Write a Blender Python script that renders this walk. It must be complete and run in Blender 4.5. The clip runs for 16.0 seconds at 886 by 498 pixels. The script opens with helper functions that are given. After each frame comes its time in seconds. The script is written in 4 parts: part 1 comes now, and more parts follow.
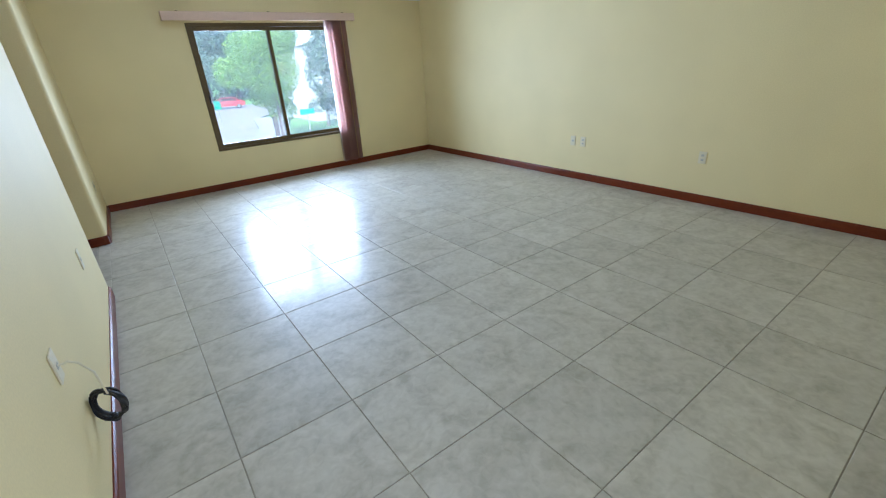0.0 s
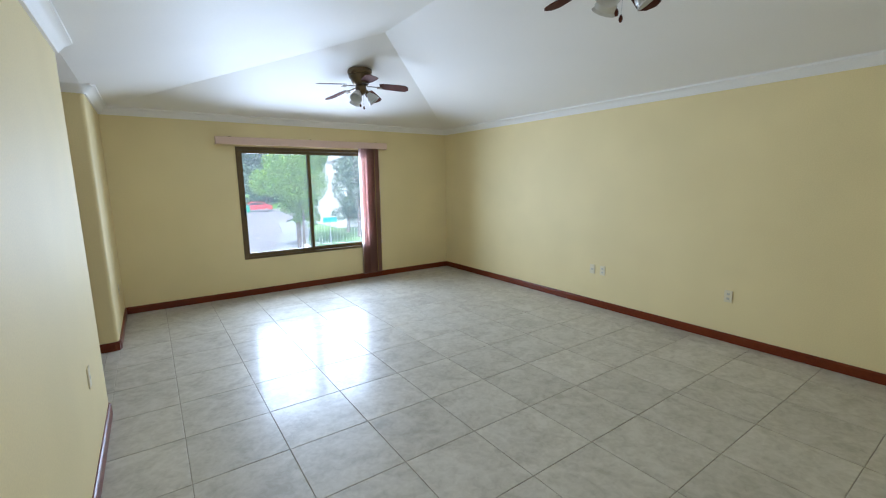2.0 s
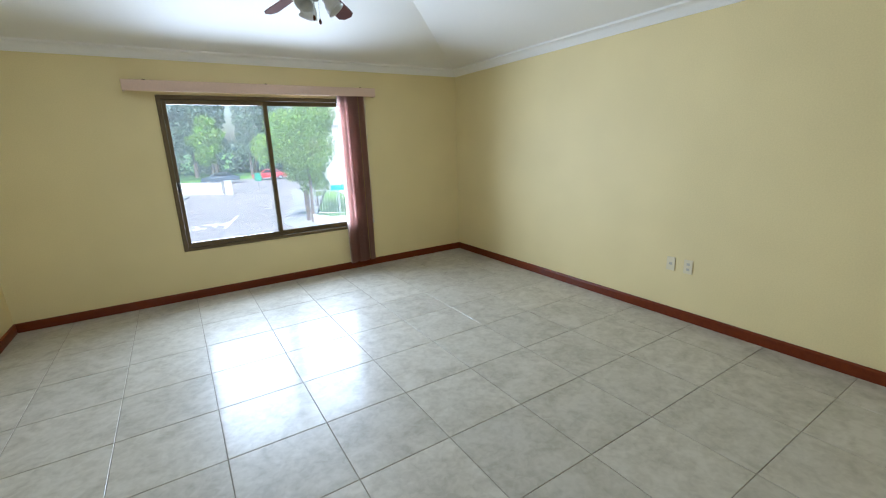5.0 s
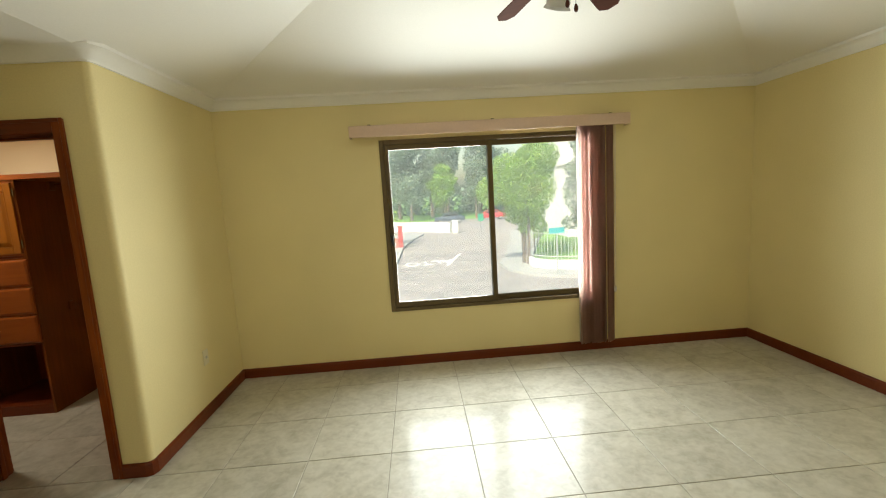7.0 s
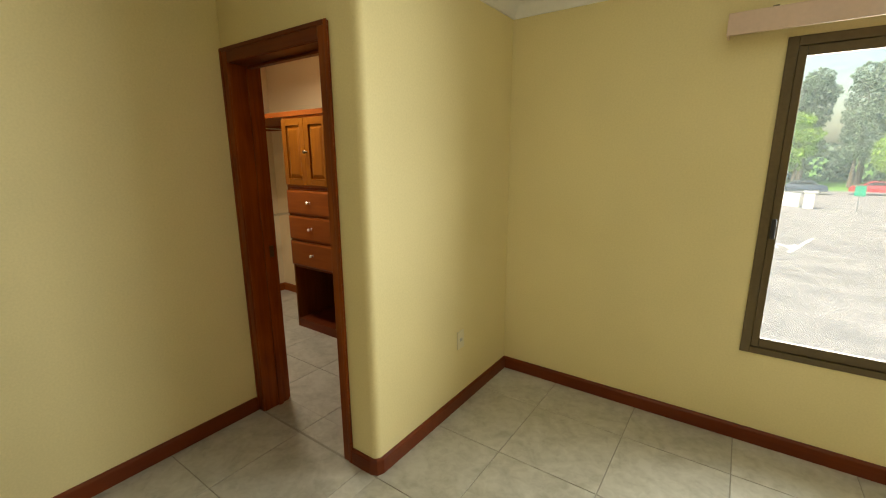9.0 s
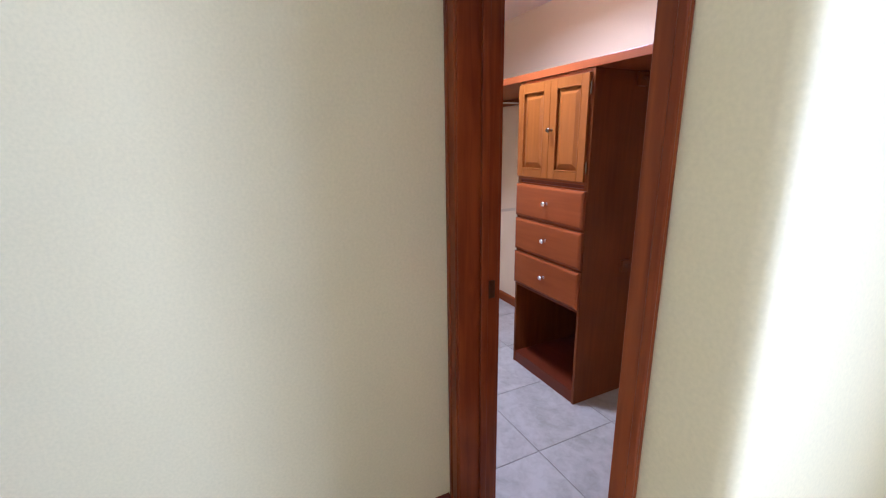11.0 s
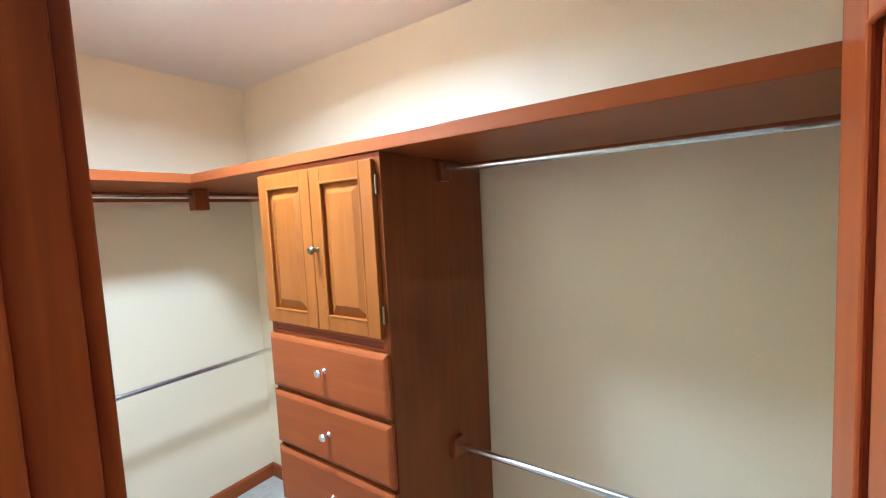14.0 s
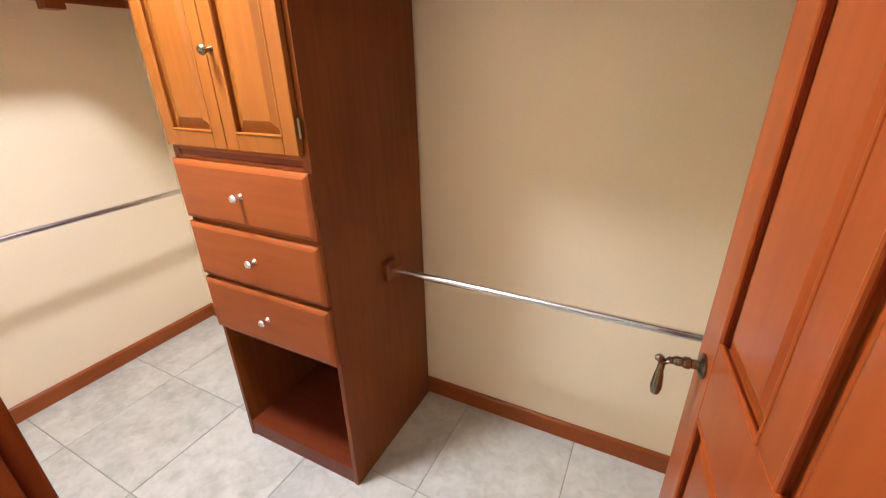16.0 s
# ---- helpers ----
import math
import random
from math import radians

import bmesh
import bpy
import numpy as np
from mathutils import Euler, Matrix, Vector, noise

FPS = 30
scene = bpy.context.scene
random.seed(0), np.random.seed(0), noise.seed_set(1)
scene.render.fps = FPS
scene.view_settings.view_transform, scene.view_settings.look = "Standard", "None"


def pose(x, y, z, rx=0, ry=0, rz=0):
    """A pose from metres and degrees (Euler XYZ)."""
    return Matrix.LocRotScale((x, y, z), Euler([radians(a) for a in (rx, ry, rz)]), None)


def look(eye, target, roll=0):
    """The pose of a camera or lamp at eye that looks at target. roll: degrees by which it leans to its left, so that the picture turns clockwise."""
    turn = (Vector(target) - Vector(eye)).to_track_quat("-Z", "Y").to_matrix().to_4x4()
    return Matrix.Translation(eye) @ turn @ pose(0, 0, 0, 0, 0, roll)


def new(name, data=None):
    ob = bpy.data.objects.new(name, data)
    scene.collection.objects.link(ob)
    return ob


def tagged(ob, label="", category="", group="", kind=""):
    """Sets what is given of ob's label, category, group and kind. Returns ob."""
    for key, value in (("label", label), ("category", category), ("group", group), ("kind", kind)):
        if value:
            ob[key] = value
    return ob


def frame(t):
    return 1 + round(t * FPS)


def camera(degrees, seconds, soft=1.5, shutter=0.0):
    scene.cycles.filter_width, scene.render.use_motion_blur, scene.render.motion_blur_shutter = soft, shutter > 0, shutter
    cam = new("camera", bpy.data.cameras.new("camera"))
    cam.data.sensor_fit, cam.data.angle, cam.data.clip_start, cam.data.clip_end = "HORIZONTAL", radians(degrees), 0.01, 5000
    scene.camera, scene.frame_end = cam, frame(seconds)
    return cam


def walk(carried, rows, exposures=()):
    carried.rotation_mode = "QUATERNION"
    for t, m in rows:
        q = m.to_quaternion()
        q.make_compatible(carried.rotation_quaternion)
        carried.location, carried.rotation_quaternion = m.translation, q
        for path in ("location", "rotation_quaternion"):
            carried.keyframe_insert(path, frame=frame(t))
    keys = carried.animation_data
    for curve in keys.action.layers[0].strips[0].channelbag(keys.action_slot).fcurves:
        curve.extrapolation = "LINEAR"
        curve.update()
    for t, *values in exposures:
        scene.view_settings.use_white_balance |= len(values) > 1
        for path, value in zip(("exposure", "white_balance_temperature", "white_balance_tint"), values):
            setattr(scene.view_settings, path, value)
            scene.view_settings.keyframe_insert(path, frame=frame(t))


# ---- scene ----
cam = camera(93.1, 16.0, soft=1.15)
PATH = [
    (0, (-4.482, -6.514, 1.463), (-3.42, -5.027, 0.65), -3.7),
    (0.5, (-4.455, -6.462, 1.525), (-3.055, -5.164, 0.928), -1.3),
    (1, (-4.462, -6.463, 1.61), (-2.934, -5.205, 1.32), -0.2),
    (1.5, (-4.488, -6.448, 1.618), (-3.031, -5.098, 1.381), 0.2),
    (2, (-4.513, -6.375, 1.602), (-3.387, -4.755, 1.277), -0.7),
    (2.5, (-4.369, -6.246, 1.582), (-3.491, -4.492, 1.19), -2.3),
    (3, (-4.178, -6.096, 1.557), (-3.111, -4.481, 1.05), -2.9),
    (3.2, (-4.092, -5.996, 1.532), (-2.794, -4.558, 1.036), -2.2),
    (5.3, (-3.409, -4.892, 1.534), (-2.539, -3.163, 1.031), -2.5),
    (5.5, (-3.381, -4.767, 1.542), (-2.649, -2.976, 1.039), -3.0),
    (6, (-3.206, -4.423, 1.545), (-2.901, -2.488, 1.142), -4.9),
    (6.5, (-3.167, -4.155, 1.575), (-2.956, -2.194, 1.243), -5.6),
    (7, (-3.198, -3.828, 1.577), (-3.082, -1.848, 1.319), -3.5),
    (7.5, (-3.173, -3.502, 1.528), (-3.482, -1.558, 1.175), -2.6),
    (8, (-3.197, -3.159, 1.552), (-4.063, -1.42, 1.078), -2.0),
    (8.5, (-3.411, -2.891, 1.564), (-4.316, -1.167, 1.11), -0.2),
    (9, (-3.581, -2.642, 1.552), (-4.708, -1.047, 1.121), -0.3),
    (9.5, (-3.731, -2.358, 1.535), (-5.251, -1.123, 1.129), 0.7),
    (10, (-3.956, -2.266, 1.519), (-5.667, -1.353, 1.032), 0.3),
    (10.2, (-4.07, -2.23, 1.526), (-5.83, -1.414, 1.041), -0.6),
    (12.3, (-5.237, -1.663, 1.555), (-6.75, -0.469, 1.02), -2.1),
    (12.5, (-5.285, -1.605, 1.573), (-6.713, -0.304, 1.053), -1.5),
    (13, (-5.38, -1.443, 1.6), (-6.821, -0.096, 1.268), -2.6),
    (13.5, (-5.397, -1.336, 1.649), (-6.717, 0.147, 1.412), -4.6),
    (14, (-5.373, -1.316, 1.685), (-6.515, 0.318, 1.526), -2.9),
    (14.5, (-5.372, -1.296, 1.674), (-6.448, 0.371, 1.421), -3.0),
    (15, (-5.374, -1.269, 1.609), (-6.411, 0.333, 1.011), -4.3),
    (15.5, (-5.361, -1.252, 1.524), (-6.245, 0.299, 0.622), -3.0),
    (16, (-5.377, -1.255, 1.546), (-6.219, 0.368, 0.736), -1.3),
]
EXPOSURES = [(0, 1.60, 4800, 13), (1.5, 1.45, 5100, 14), (3.2, 1.38, 5100, 12), (5.5, 1.43, 5400, 12), (6, 1.42, 6000, 11), (7, 1.32, 7000, 5), (8.9, 1.42, 7300, 4), (9.4, 1.92, 5300, 23), (10.2, 2.25, 4450, 30), (12.3, 3.04, 4480, 25), (13, 3.16, 4330, 17), (14, 3.22, 4070, 1), (15, 3.30, 4080, 0), (15.5, 3.28, 4330, 4), (16, 3.30, 5150, 15)]
walk(cam, [(t, look(e, g, r)) for t, e, g, r in PATH], EXPOSURES)

# ---- light ----
world = bpy.data.worlds.new("world")
scene.world = world
world.use_nodes = True
wn = world.node_tree.nodes
sky = wn.new("ShaderNodeTexSky")
sky.sky_type = "NISHITA"
sky.sun_disc = False
sky.sun_elevation, sky.sun_rotation = radians(44), radians(216)
sky.air_density, sky.dust_density = 1.4, 3.5
wn["Background"].inputs["Strength"].default_value = 0.15
world.node_tree.links.new(sky.outputs["Color"], wn["Background"].inputs["Color"])

sun = new("sun", bpy.data.lights.new("sun", "SUN"))
sun.data.energy, sun.data.angle, sun.data.color = 5.0, radians(10), (1.0, 0.96, 0.90)
sun.matrix_world = look((-16, -8, 26), (0, 14, -2.6))


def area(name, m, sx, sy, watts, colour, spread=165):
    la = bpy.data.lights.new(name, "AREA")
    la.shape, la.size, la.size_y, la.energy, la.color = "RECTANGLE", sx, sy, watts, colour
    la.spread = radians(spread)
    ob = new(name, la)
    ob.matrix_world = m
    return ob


YS0 = -6.67
# the sky's light that enters by the two halves of the window
area("window_daylight", pose(-3.00, 0.028, 1.30, -90, 0, 0), 0.84, 1.42, 18.0, (0.88, 0.955, 1.0), 149)
area("window_daylight", pose(-2.00, 0.028, 1.30, -90, 0, 0), 0.84, 1.42, 18.0, (0.88, 0.955, 1.0), 149)
# unseen fill lamp added in the doorway, in place of hall daylight
area("doorway_fill", pose(-4.40, YS0 - 0.10, 1.05, 90, 0, 0), 0.86, 2.0, 3.8, (0.98, 0.98, 1.0), 170)
# the lamp under the wardrobe room's ceiling
bulb = new("closet_lamp_light", bpy.data.lights.new("closet_lamp_light", "AREA"))
bulb.data.shape, bulb.data.size, bulb.data.energy, bulb.data.color = "DISK", 0.24, 5.4, (1.0, 0.95, 0.87)
bulb.data.spread = radians(164)
bulb.location = (-6.60, -0.80, 2.48)


# ---- materials ----
def material(name, colour, rough=0.5, metal=0.0, spread=0.06, scale=3.0, grain=60.0, bump=0.0, coat=0.0, island=False, ior=1.5, through_light=0.0):
    """A surface with variation at two scales."""
    m = bpy.data.materials.new(name)
    m.use_nodes = True
    n, l = m.node_tree.nodes, m.node_tree.links
    b = n["Principled BSDF"]
    b.inputs["Roughness"].default_value, b.inputs["Metallic"].default_value = rough, metal
    b.inputs["Coat Weight"].default_value = coat
    b.inputs["Coat Roughness"].default_value = 0.12
    b.inputs["IOR"].default_value = ior
    geo = n.new("ShaderNodeNewGeometry")
    big, small = n.new("ShaderNodeTexNoise"), n.new("ShaderNodeTexNoise")
    big.inputs["Scale"].default_value, small.inputs["Scale"].default_value = scale, grain
    for t in (big, small):
        l.new(geo.outputs["Position"], t.inputs["Vector"])
    add = n.new("ShaderNodeMath")
    add.operation = "ADD"
    l.new(big.outputs["Fac"], add.inputs[0])
    l.new(small.outputs["Fac"], add.inputs[1])
    ramp = n.new("ShaderNodeMapRange")
    ramp.inputs["From Min"].default_value, ramp.inputs["From Max"].default_value = 0.7, 1.3
    ramp.inputs["To Min"].default_value, ramp.inputs["To Max"].default_value = 1 - spread, 1 + spread
    l.new(add.outputs[0], ramp.inputs["Value"])
    mul = n.new("ShaderNodeVectorMath")
    mul.operation = "SCALE"
    mul.inputs[0].default_value = colour
    l.new(ramp.outputs[0], mul.inputs["Scale"])
    last = mul
    if island:
        var = n.new("ShaderNodeMapRange")
        var.inputs["To Min"].default_value, var.inputs["To Max"].default_value = 0.6, 1.4
        l.new(geo.outputs["Random Per Island"], var.inputs["Value"])
        last = n.new("ShaderNodeVectorMath")
        last.operation = "SCALE"
        l.new(mul.outputs[0], last.inputs[0])
        l.new(var.outputs[0], last.inputs["Scale"])
    l.new(last.outputs[0], b.inputs["Base Color"])
    if through_light:
        tl, mx = n.new("ShaderNodeBsdfTranslucent"), n.new("ShaderNodeMixShader")
        mx.inputs["Fac"].default_value = through_light
        l.new(last.outputs[0], tl.inputs["Color"])
        l.new(b.outputs[0], mx.inputs[1])
        l.new(tl.outputs[0], mx.inputs[2])
        l.new(mx.outputs[0], n["Material Output"].inputs["Surface"])
    if bump:
        bp = n.new("ShaderNodeBump")
        bp.inputs["Strength"].default_value, bp.inputs["Distance"].default_value = bump, 0.002
        l.new(small.outputs["Fac"], bp.inputs["Height"])
        l.new(bp.outputs[0], b.inputs["Normal"])
    return m


def wood(name, dark, light, rough, axis=2, coat=0.05):
    """Varnished timber with grain along one axis."""
    m = bpy.data.materials.new(name)
    m.use_nodes = True
    n, l = m.node_tree.nodes, m.node_tree.links
    b = n["Principled BSDF"]
    b.inputs["Roughness"].default_value, b.inputs["Coat Weight"].default_value, b.inputs["Coat Roughness"].default_value = rough, coat, 0.18
    geo, mp, info = n.new("ShaderNodeNewGeometry"), n.new("ShaderNodeMapping"), n.new("ShaderNodeObjectInfo")
    sc = [15.0, 15.0, 15.0]
    sc[axis] = 1.1
    mp.inputs["Scale"].default_value = sc
    off = n.new("ShaderNodeVectorMath")
    off.operation = "ADD"
    l.new(geo.outputs["Position"], off.inputs[0])
    l.new(info.outputs["Random"], off.inputs[1])
    l.new(off.outputs[0], mp.inputs["Vector"])
    fine, wide = n.new("ShaderNodeTexNoise"), n.new("ShaderNodeTexNoise")
    fine.inputs["Scale"].default_value, fine.inputs["Detail"].default_value, fine.inputs["Distortion"].default_value = 2.2, 6, 0.6
    wide.inputs["Scale"].default_value = 2.4
    l.new(mp.outputs[0], fine.inputs["Vector"])
    l.new(geo.outputs["Position"], wide.inputs["Vector"])
    mixf = n.new("ShaderNodeMath")
    mixf.operation = "MULTIPLY_ADD"
    mixf.inputs[1].default_value = 0.55
    l.new(fine.outputs["Fac"], mixf.inputs[0])
    half = n.new("ShaderNodeMath")
    half.operation = "MULTIPLY"
    half.inputs[1].default_value = 0.45
    l.new(wide.outputs["Fac"], half.inputs[0])
    l.new(half.outputs[0], mixf.inputs[2])
    r = n.new("ShaderNodeValToRGB")
    r.color_ramp.elements[0].position, r.color_ramp.elements[1].position = 0.25, 0.75
    r.color_ramp.elements[0].color, r.color_ramp.elements[1].color = (*dark, 1), (*light, 1)
    l.new(mixf.outputs[0], r.inputs["Fac"])
    l.new(r.outputs["Color"], b.inputs["Base Color"])
    b.inputs["Specular IOR Level"].default_value = 0.20
    bp = n.new("ShaderNodeBump")
    bp.inputs["Strength"].default_value, bp.inputs["Distance"].default_value = 0.12, 0.001
    l.new(fine.outputs["Fac"], bp.inputs["Height"])
    l.new(bp.outputs[0], b.inputs["Normal"])
    return m


def tile_material():
    """Glazed stoneware with a cloudy marbled print, a little different on each tile."""
    m = bpy.data.materials.new("glazed_tile")
    m.use_nodes = True
    n, l = m.node_tree.nodes, m.node_tree.links
    b = n["Principled BSDF"]
    b.inputs["Specular IOR Level"].default_value = 0.34
    b.inputs["Coat Weight"].default_value, b.inputs["Coat Roughness"].default_value = 0.25, 0.12
    geo, info = n.new("ShaderNodeNewGeometry"), n.new("ShaderNodeObjectInfo")
    sh = n.new("ShaderNodeVectorMath")
    sh.operation = "MULTIPLY_ADD"
    sh.inputs[1].default_value = (37, 91, 53)
    l.new(info.outputs["Random"], sh.inputs[0])
    l.new(geo.outputs["Position"], sh.inputs[2])
    a, c, d = (n.new("ShaderNodeTexNoise") for _ in range(3))
    for t, s, dt, ds in ((a, 5.0, 5, 1.2), (c, 26.0, 4, 0.6), (d, 3.0, 2, 0.0)):
        t.inputs["Scale"].default_value, t.inputs["Detail"].default_value, t.inputs["Distortion"].default_value = s, dt, ds
        l.new(sh.outputs[0], t.inputs["Vector"])
    mx = n.new("ShaderNodeMath")
    mx.operation = "MULTIPLY_ADD"
    mx.inputs[1].default_value = 0.6
    h = n.new("ShaderNodeMath")
    h.operation = "MULTIPLY"
    h.inputs[1].default_value = 0.4
    l.new(c.outputs["Fac"], h.inputs[0])
    l.new(a.outputs["Fac"], mx.inputs[0])
    l.new(h.outputs[0], mx.inputs[2])
    r = n.new("ShaderNodeValToRGB")
    e = r.color_ramp.elements
    e[0].position, e[0].color = 0.34, (0.395, 0.365, 0.293, 1)
    e[1].position, e[1].color = 0.62, (0.56, 0.53, 0.45, 1)
    e.new(0.5).color = (0.495, 0.465, 0.385, 1)
    l.new(mx.outputs[0], r.inputs["Fac"])
    v = n.new("ShaderNodeMapRange")
    v.inputs["To Min"].default_value, v.inputs["To Max"].default_value = 0.93, 1.06
    l.new(info.outputs["Random"], v.inputs["Value"])
    s2 = n.new("ShaderNodeVectorMath")
    s2.operation = "SCALE"
    l.new(r.outputs["Color"], s2.inputs[0])
    l.new(v.outputs[0], s2.inputs["Scale"])
    l.new(s2.outputs[0], b.inputs["Base Color"])
    rg = n.new("ShaderNodeMapRange")
    rg.inputs["To Min"].default_value, rg.inputs["To Max"].default_value = 0.34, 0.48
    l.new(d.outputs["Fac"], rg.inputs["Value"])
    l.new(rg.outputs[0], b.inputs["Roughness"])
    bp = n.new("ShaderNodeBump")
    bp.inputs["Strength"].default_value, bp.inputs["Distance"].default_value = 0.05, 0.004
    l.new(a.outputs["Fac"], bp.inputs["Height"])
    l.new(bp.outputs[0], b.inputs["Normal"])
    return m


def glass_material():
    m = bpy.data.materials.new("window_glass")
    m.use_nodes = True
    n, l = m.node_tree.nodes, m.node_tree.links
    n.remove(n["Principled BSDF"])
    tr, gl, mx, fr = n.new("ShaderNodeBsdfTransparent"), n.new("ShaderNodeBsdfGlossy"), n.new("ShaderNodeMixShader"), n.new("ShaderNodeFresnel")
    gl.inputs["Roughness"].default_value = 0.02
    tr.inputs["Color"].default_value = (0.93, 0.95, 0.94, 1)
    # veil added for haze over the view: scatters daylight, cloudier in patches
    haze, film, tc, nz, rg = n.new("ShaderNodeBsdfTranslucent"), n.new("ShaderNodeMixShader"), n.new("ShaderNodeTexCoord"), n.new("ShaderNodeTexNoise"), n.new("ShaderNodeMapRange")
    haze.inputs["Color"].default_value = (0.86, 0.90, 0.92, 1)
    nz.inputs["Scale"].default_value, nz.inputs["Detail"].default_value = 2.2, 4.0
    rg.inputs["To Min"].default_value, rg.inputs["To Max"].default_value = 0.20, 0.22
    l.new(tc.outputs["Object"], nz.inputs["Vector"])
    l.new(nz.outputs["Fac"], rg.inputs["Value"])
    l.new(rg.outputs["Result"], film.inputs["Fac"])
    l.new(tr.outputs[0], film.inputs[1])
    l.new(haze.outputs[0], film.inputs[2])
    l.new(fr.outputs[0], mx.inputs["Fac"])
    l.new(film.outputs[0], mx.inputs[1])
    l.new(gl.outputs[0], mx.inputs[2])
    l.new(mx.outputs[0], n["Material Output"].inputs["Surface"])
    return m


PAINT = material("cream_wall_paint", (0.785, 0.66, 0.34), 0.62, spread=0.045, scale=1.6, grain=110, bump=0.10)
CLOSET_PAINT = material("pale_cream_paint", (0.83, 0.69, 0.46), 0.5, spread=0.03, scale=1.3, grain=140, bump=0.10)
WHITE = material("ceiling_white_paint", (0.82, 0.79, 0.735), 0.6, spread=0.025, scale=1.0, grain=120, bump=0.10)
PLASTER = material("cornice_plaster", (0.84, 0.815, 0.765), 0.5, spread=0.02, bump=0.05)
GROUT = material("tile_grout", (0.32, 0.295, 0.24), 0.85, spread=0.15, grain=200, bump=0.2)
TILE = tile_material()
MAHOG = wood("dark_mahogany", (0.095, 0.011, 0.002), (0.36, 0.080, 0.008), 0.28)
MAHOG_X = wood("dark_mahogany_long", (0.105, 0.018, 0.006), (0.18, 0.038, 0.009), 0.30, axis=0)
MAHOG_Y = wood("dark_mahogany_deep", (0.105, 0.018, 0.006), (0.18, 0.038, 0.009), 0.30, axis=1)
# cedar darkened: the shade on the cabinet's sides is put into its colour
CEDAR_SHADED = wood("shaded_cedar", (0.12, 0.029, 0.0045), (0.24, 0.064, 0.008), 0.36, coat=0.03)
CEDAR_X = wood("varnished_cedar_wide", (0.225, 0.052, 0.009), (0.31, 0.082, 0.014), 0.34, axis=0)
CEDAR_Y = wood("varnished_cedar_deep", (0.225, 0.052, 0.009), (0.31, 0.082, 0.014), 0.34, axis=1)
CEDAR_GOLD = wood("golden_cedar", (0.20, 0.060, 0.006), (0.31, 0.102, 0.011), 0.30)
DOOR_WOOD = wood("red_cedar_door", (0.28, 0.054, 0.008), (0.41, 0.092, 0.012), 0.28)
CHROME = material("chrome", (0.80, 0.82, 0.85), 0.26, 1.0, spread=0.05)
NICKEL = material("aged_nickel", (0.27, 0.225, 0.155), 0.26, 1.0, spread=0.15)
BRONZE = material("bronze_aluminium", (0.115, 0.078, 0.032), 0.42, 0.35, spread=0.12)
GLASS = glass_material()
VALANCE = material("pale_pink_valance", (0.66, 0.475, 0.36), 0.45, spread=0.04)
SLAT_A = material("rose_vinyl", (0.63, 0.45, 0.395), 0.45, spread=0.06, through_light=0.72)
SLAT_C = material("ivory_vinyl", (0.74, 0.68, 0.62), 0.45, spread=0.04, through_light=0.3)
PLASTIC = material("ivory_plastic", (0.74, 0.66, 0.46), 0.35, spread=0.02)
SOCKET = material("socket_ivory", (0.50, 0.47, 0.40), 0.5)
RUBBER = material("black_cable", (0.012, 0.012, 0.015), 0.45, spread=0.1)
FAN_METAL = material("antique_brass", (0.12, 0.088, 0.048), 0.34, 0.85, spread=0.2)
BLADE = wood("fan_blade_wood", (0.052, 0.015, 0.008), (0.105, 0.032, 0.018), 0.7, axis=0, coat=0.0)
BLADE.node_tree.nodes["Principled BSDF"].inputs["Specular IOR Level"].default_value = 0.12
FROST = material("frosted_glass", (0.58, 0.57, 0.53), 0.25, spread=0.03)
ASPHALT = material("cobbled_road", (0.245, 0.215, 0.20), 0.9, spread=0.30, scale=0.9, grain=5, bump=0.3)
CONCRETE = material("pale_concrete", (0.30, 0.29, 0.275), 0.85, spread=0.10, scale=0.7, grain=18, bump=0.2)
ROADPAINT = material("road_paint", (0.80, 0.79, 0.76), 0.7, spread=0.08)
GRASS = material("grass", (0.12, 0.24, 0.035), 0.9, spread=0.30, scale=0.5, grain=14, bump=0.4)
LEAF_BRIGHT = material("bright_leaves", (0.29, 0.43, 0.065), 0.6, spread=0.25, scale=0.8, grain=6, island=True, through_light=0.5)
# green paled towards grey, so that distance haze is in the colour
LEAF_HAZED = material("hazed_leaves", (0.24, 0.30, 0.21), 0.65, spread=0.2, scale=0.3, grain=4, island=True, through_light=0.55)
LEAF_FLOWER = material("yellow_blossom", (0.40, 0.34, 0.07), 0.6, spread=0.2, island=True)
BARK = material("bark", (0.12, 0.09, 0.07), 0.9, spread=0.25, grain=25, bump=0.5)
STUCCO = material("white_stucco", (0.60, 0.58, 0.55), 0.85, spread=0.05, scale=0.6, grain=30, bump=0.2)
REDPAINT = material("red_paint", (0.42, 0.035, 0.03), 0.5, spread=0.1)
BRICKRED = material("brick_red_render", (0.36, 0.14, 0.10), 0.8, spread=0.12, grain=10)
CAR_BLUE = material("slate_car_paint", (0.045, 0.06, 0.085), 0.25, 0.3, coat=0.6)
CAR_RED = material("red_car_paint", (0.40, 0.015, 0.02), 0.25, 0.1, coat=0.6)
HOUSE_GLASS = material("curtained_glass", (0.22, 0.24, 0.25), 0.15)
CAR_GLASS = material("dark_glass", (0.015, 0.018, 0.02), 0.08)
TYRE = material("tyre_rubber", (0.02, 0.02, 0.02), 0.8)
SIGN = material("teal_sign", (0.02, 0.30, 0.32), 0.4)
SIGN_GREEN = material("green_sign", (0.01, 0.26, 0.15), 0.4)
POST = material("galvanised_post", (0.35, 0.36, 0.36), 0.5, 0.6)
FENCE = material("white_iron", (0.46, 0.47, 0.46), 0.5)
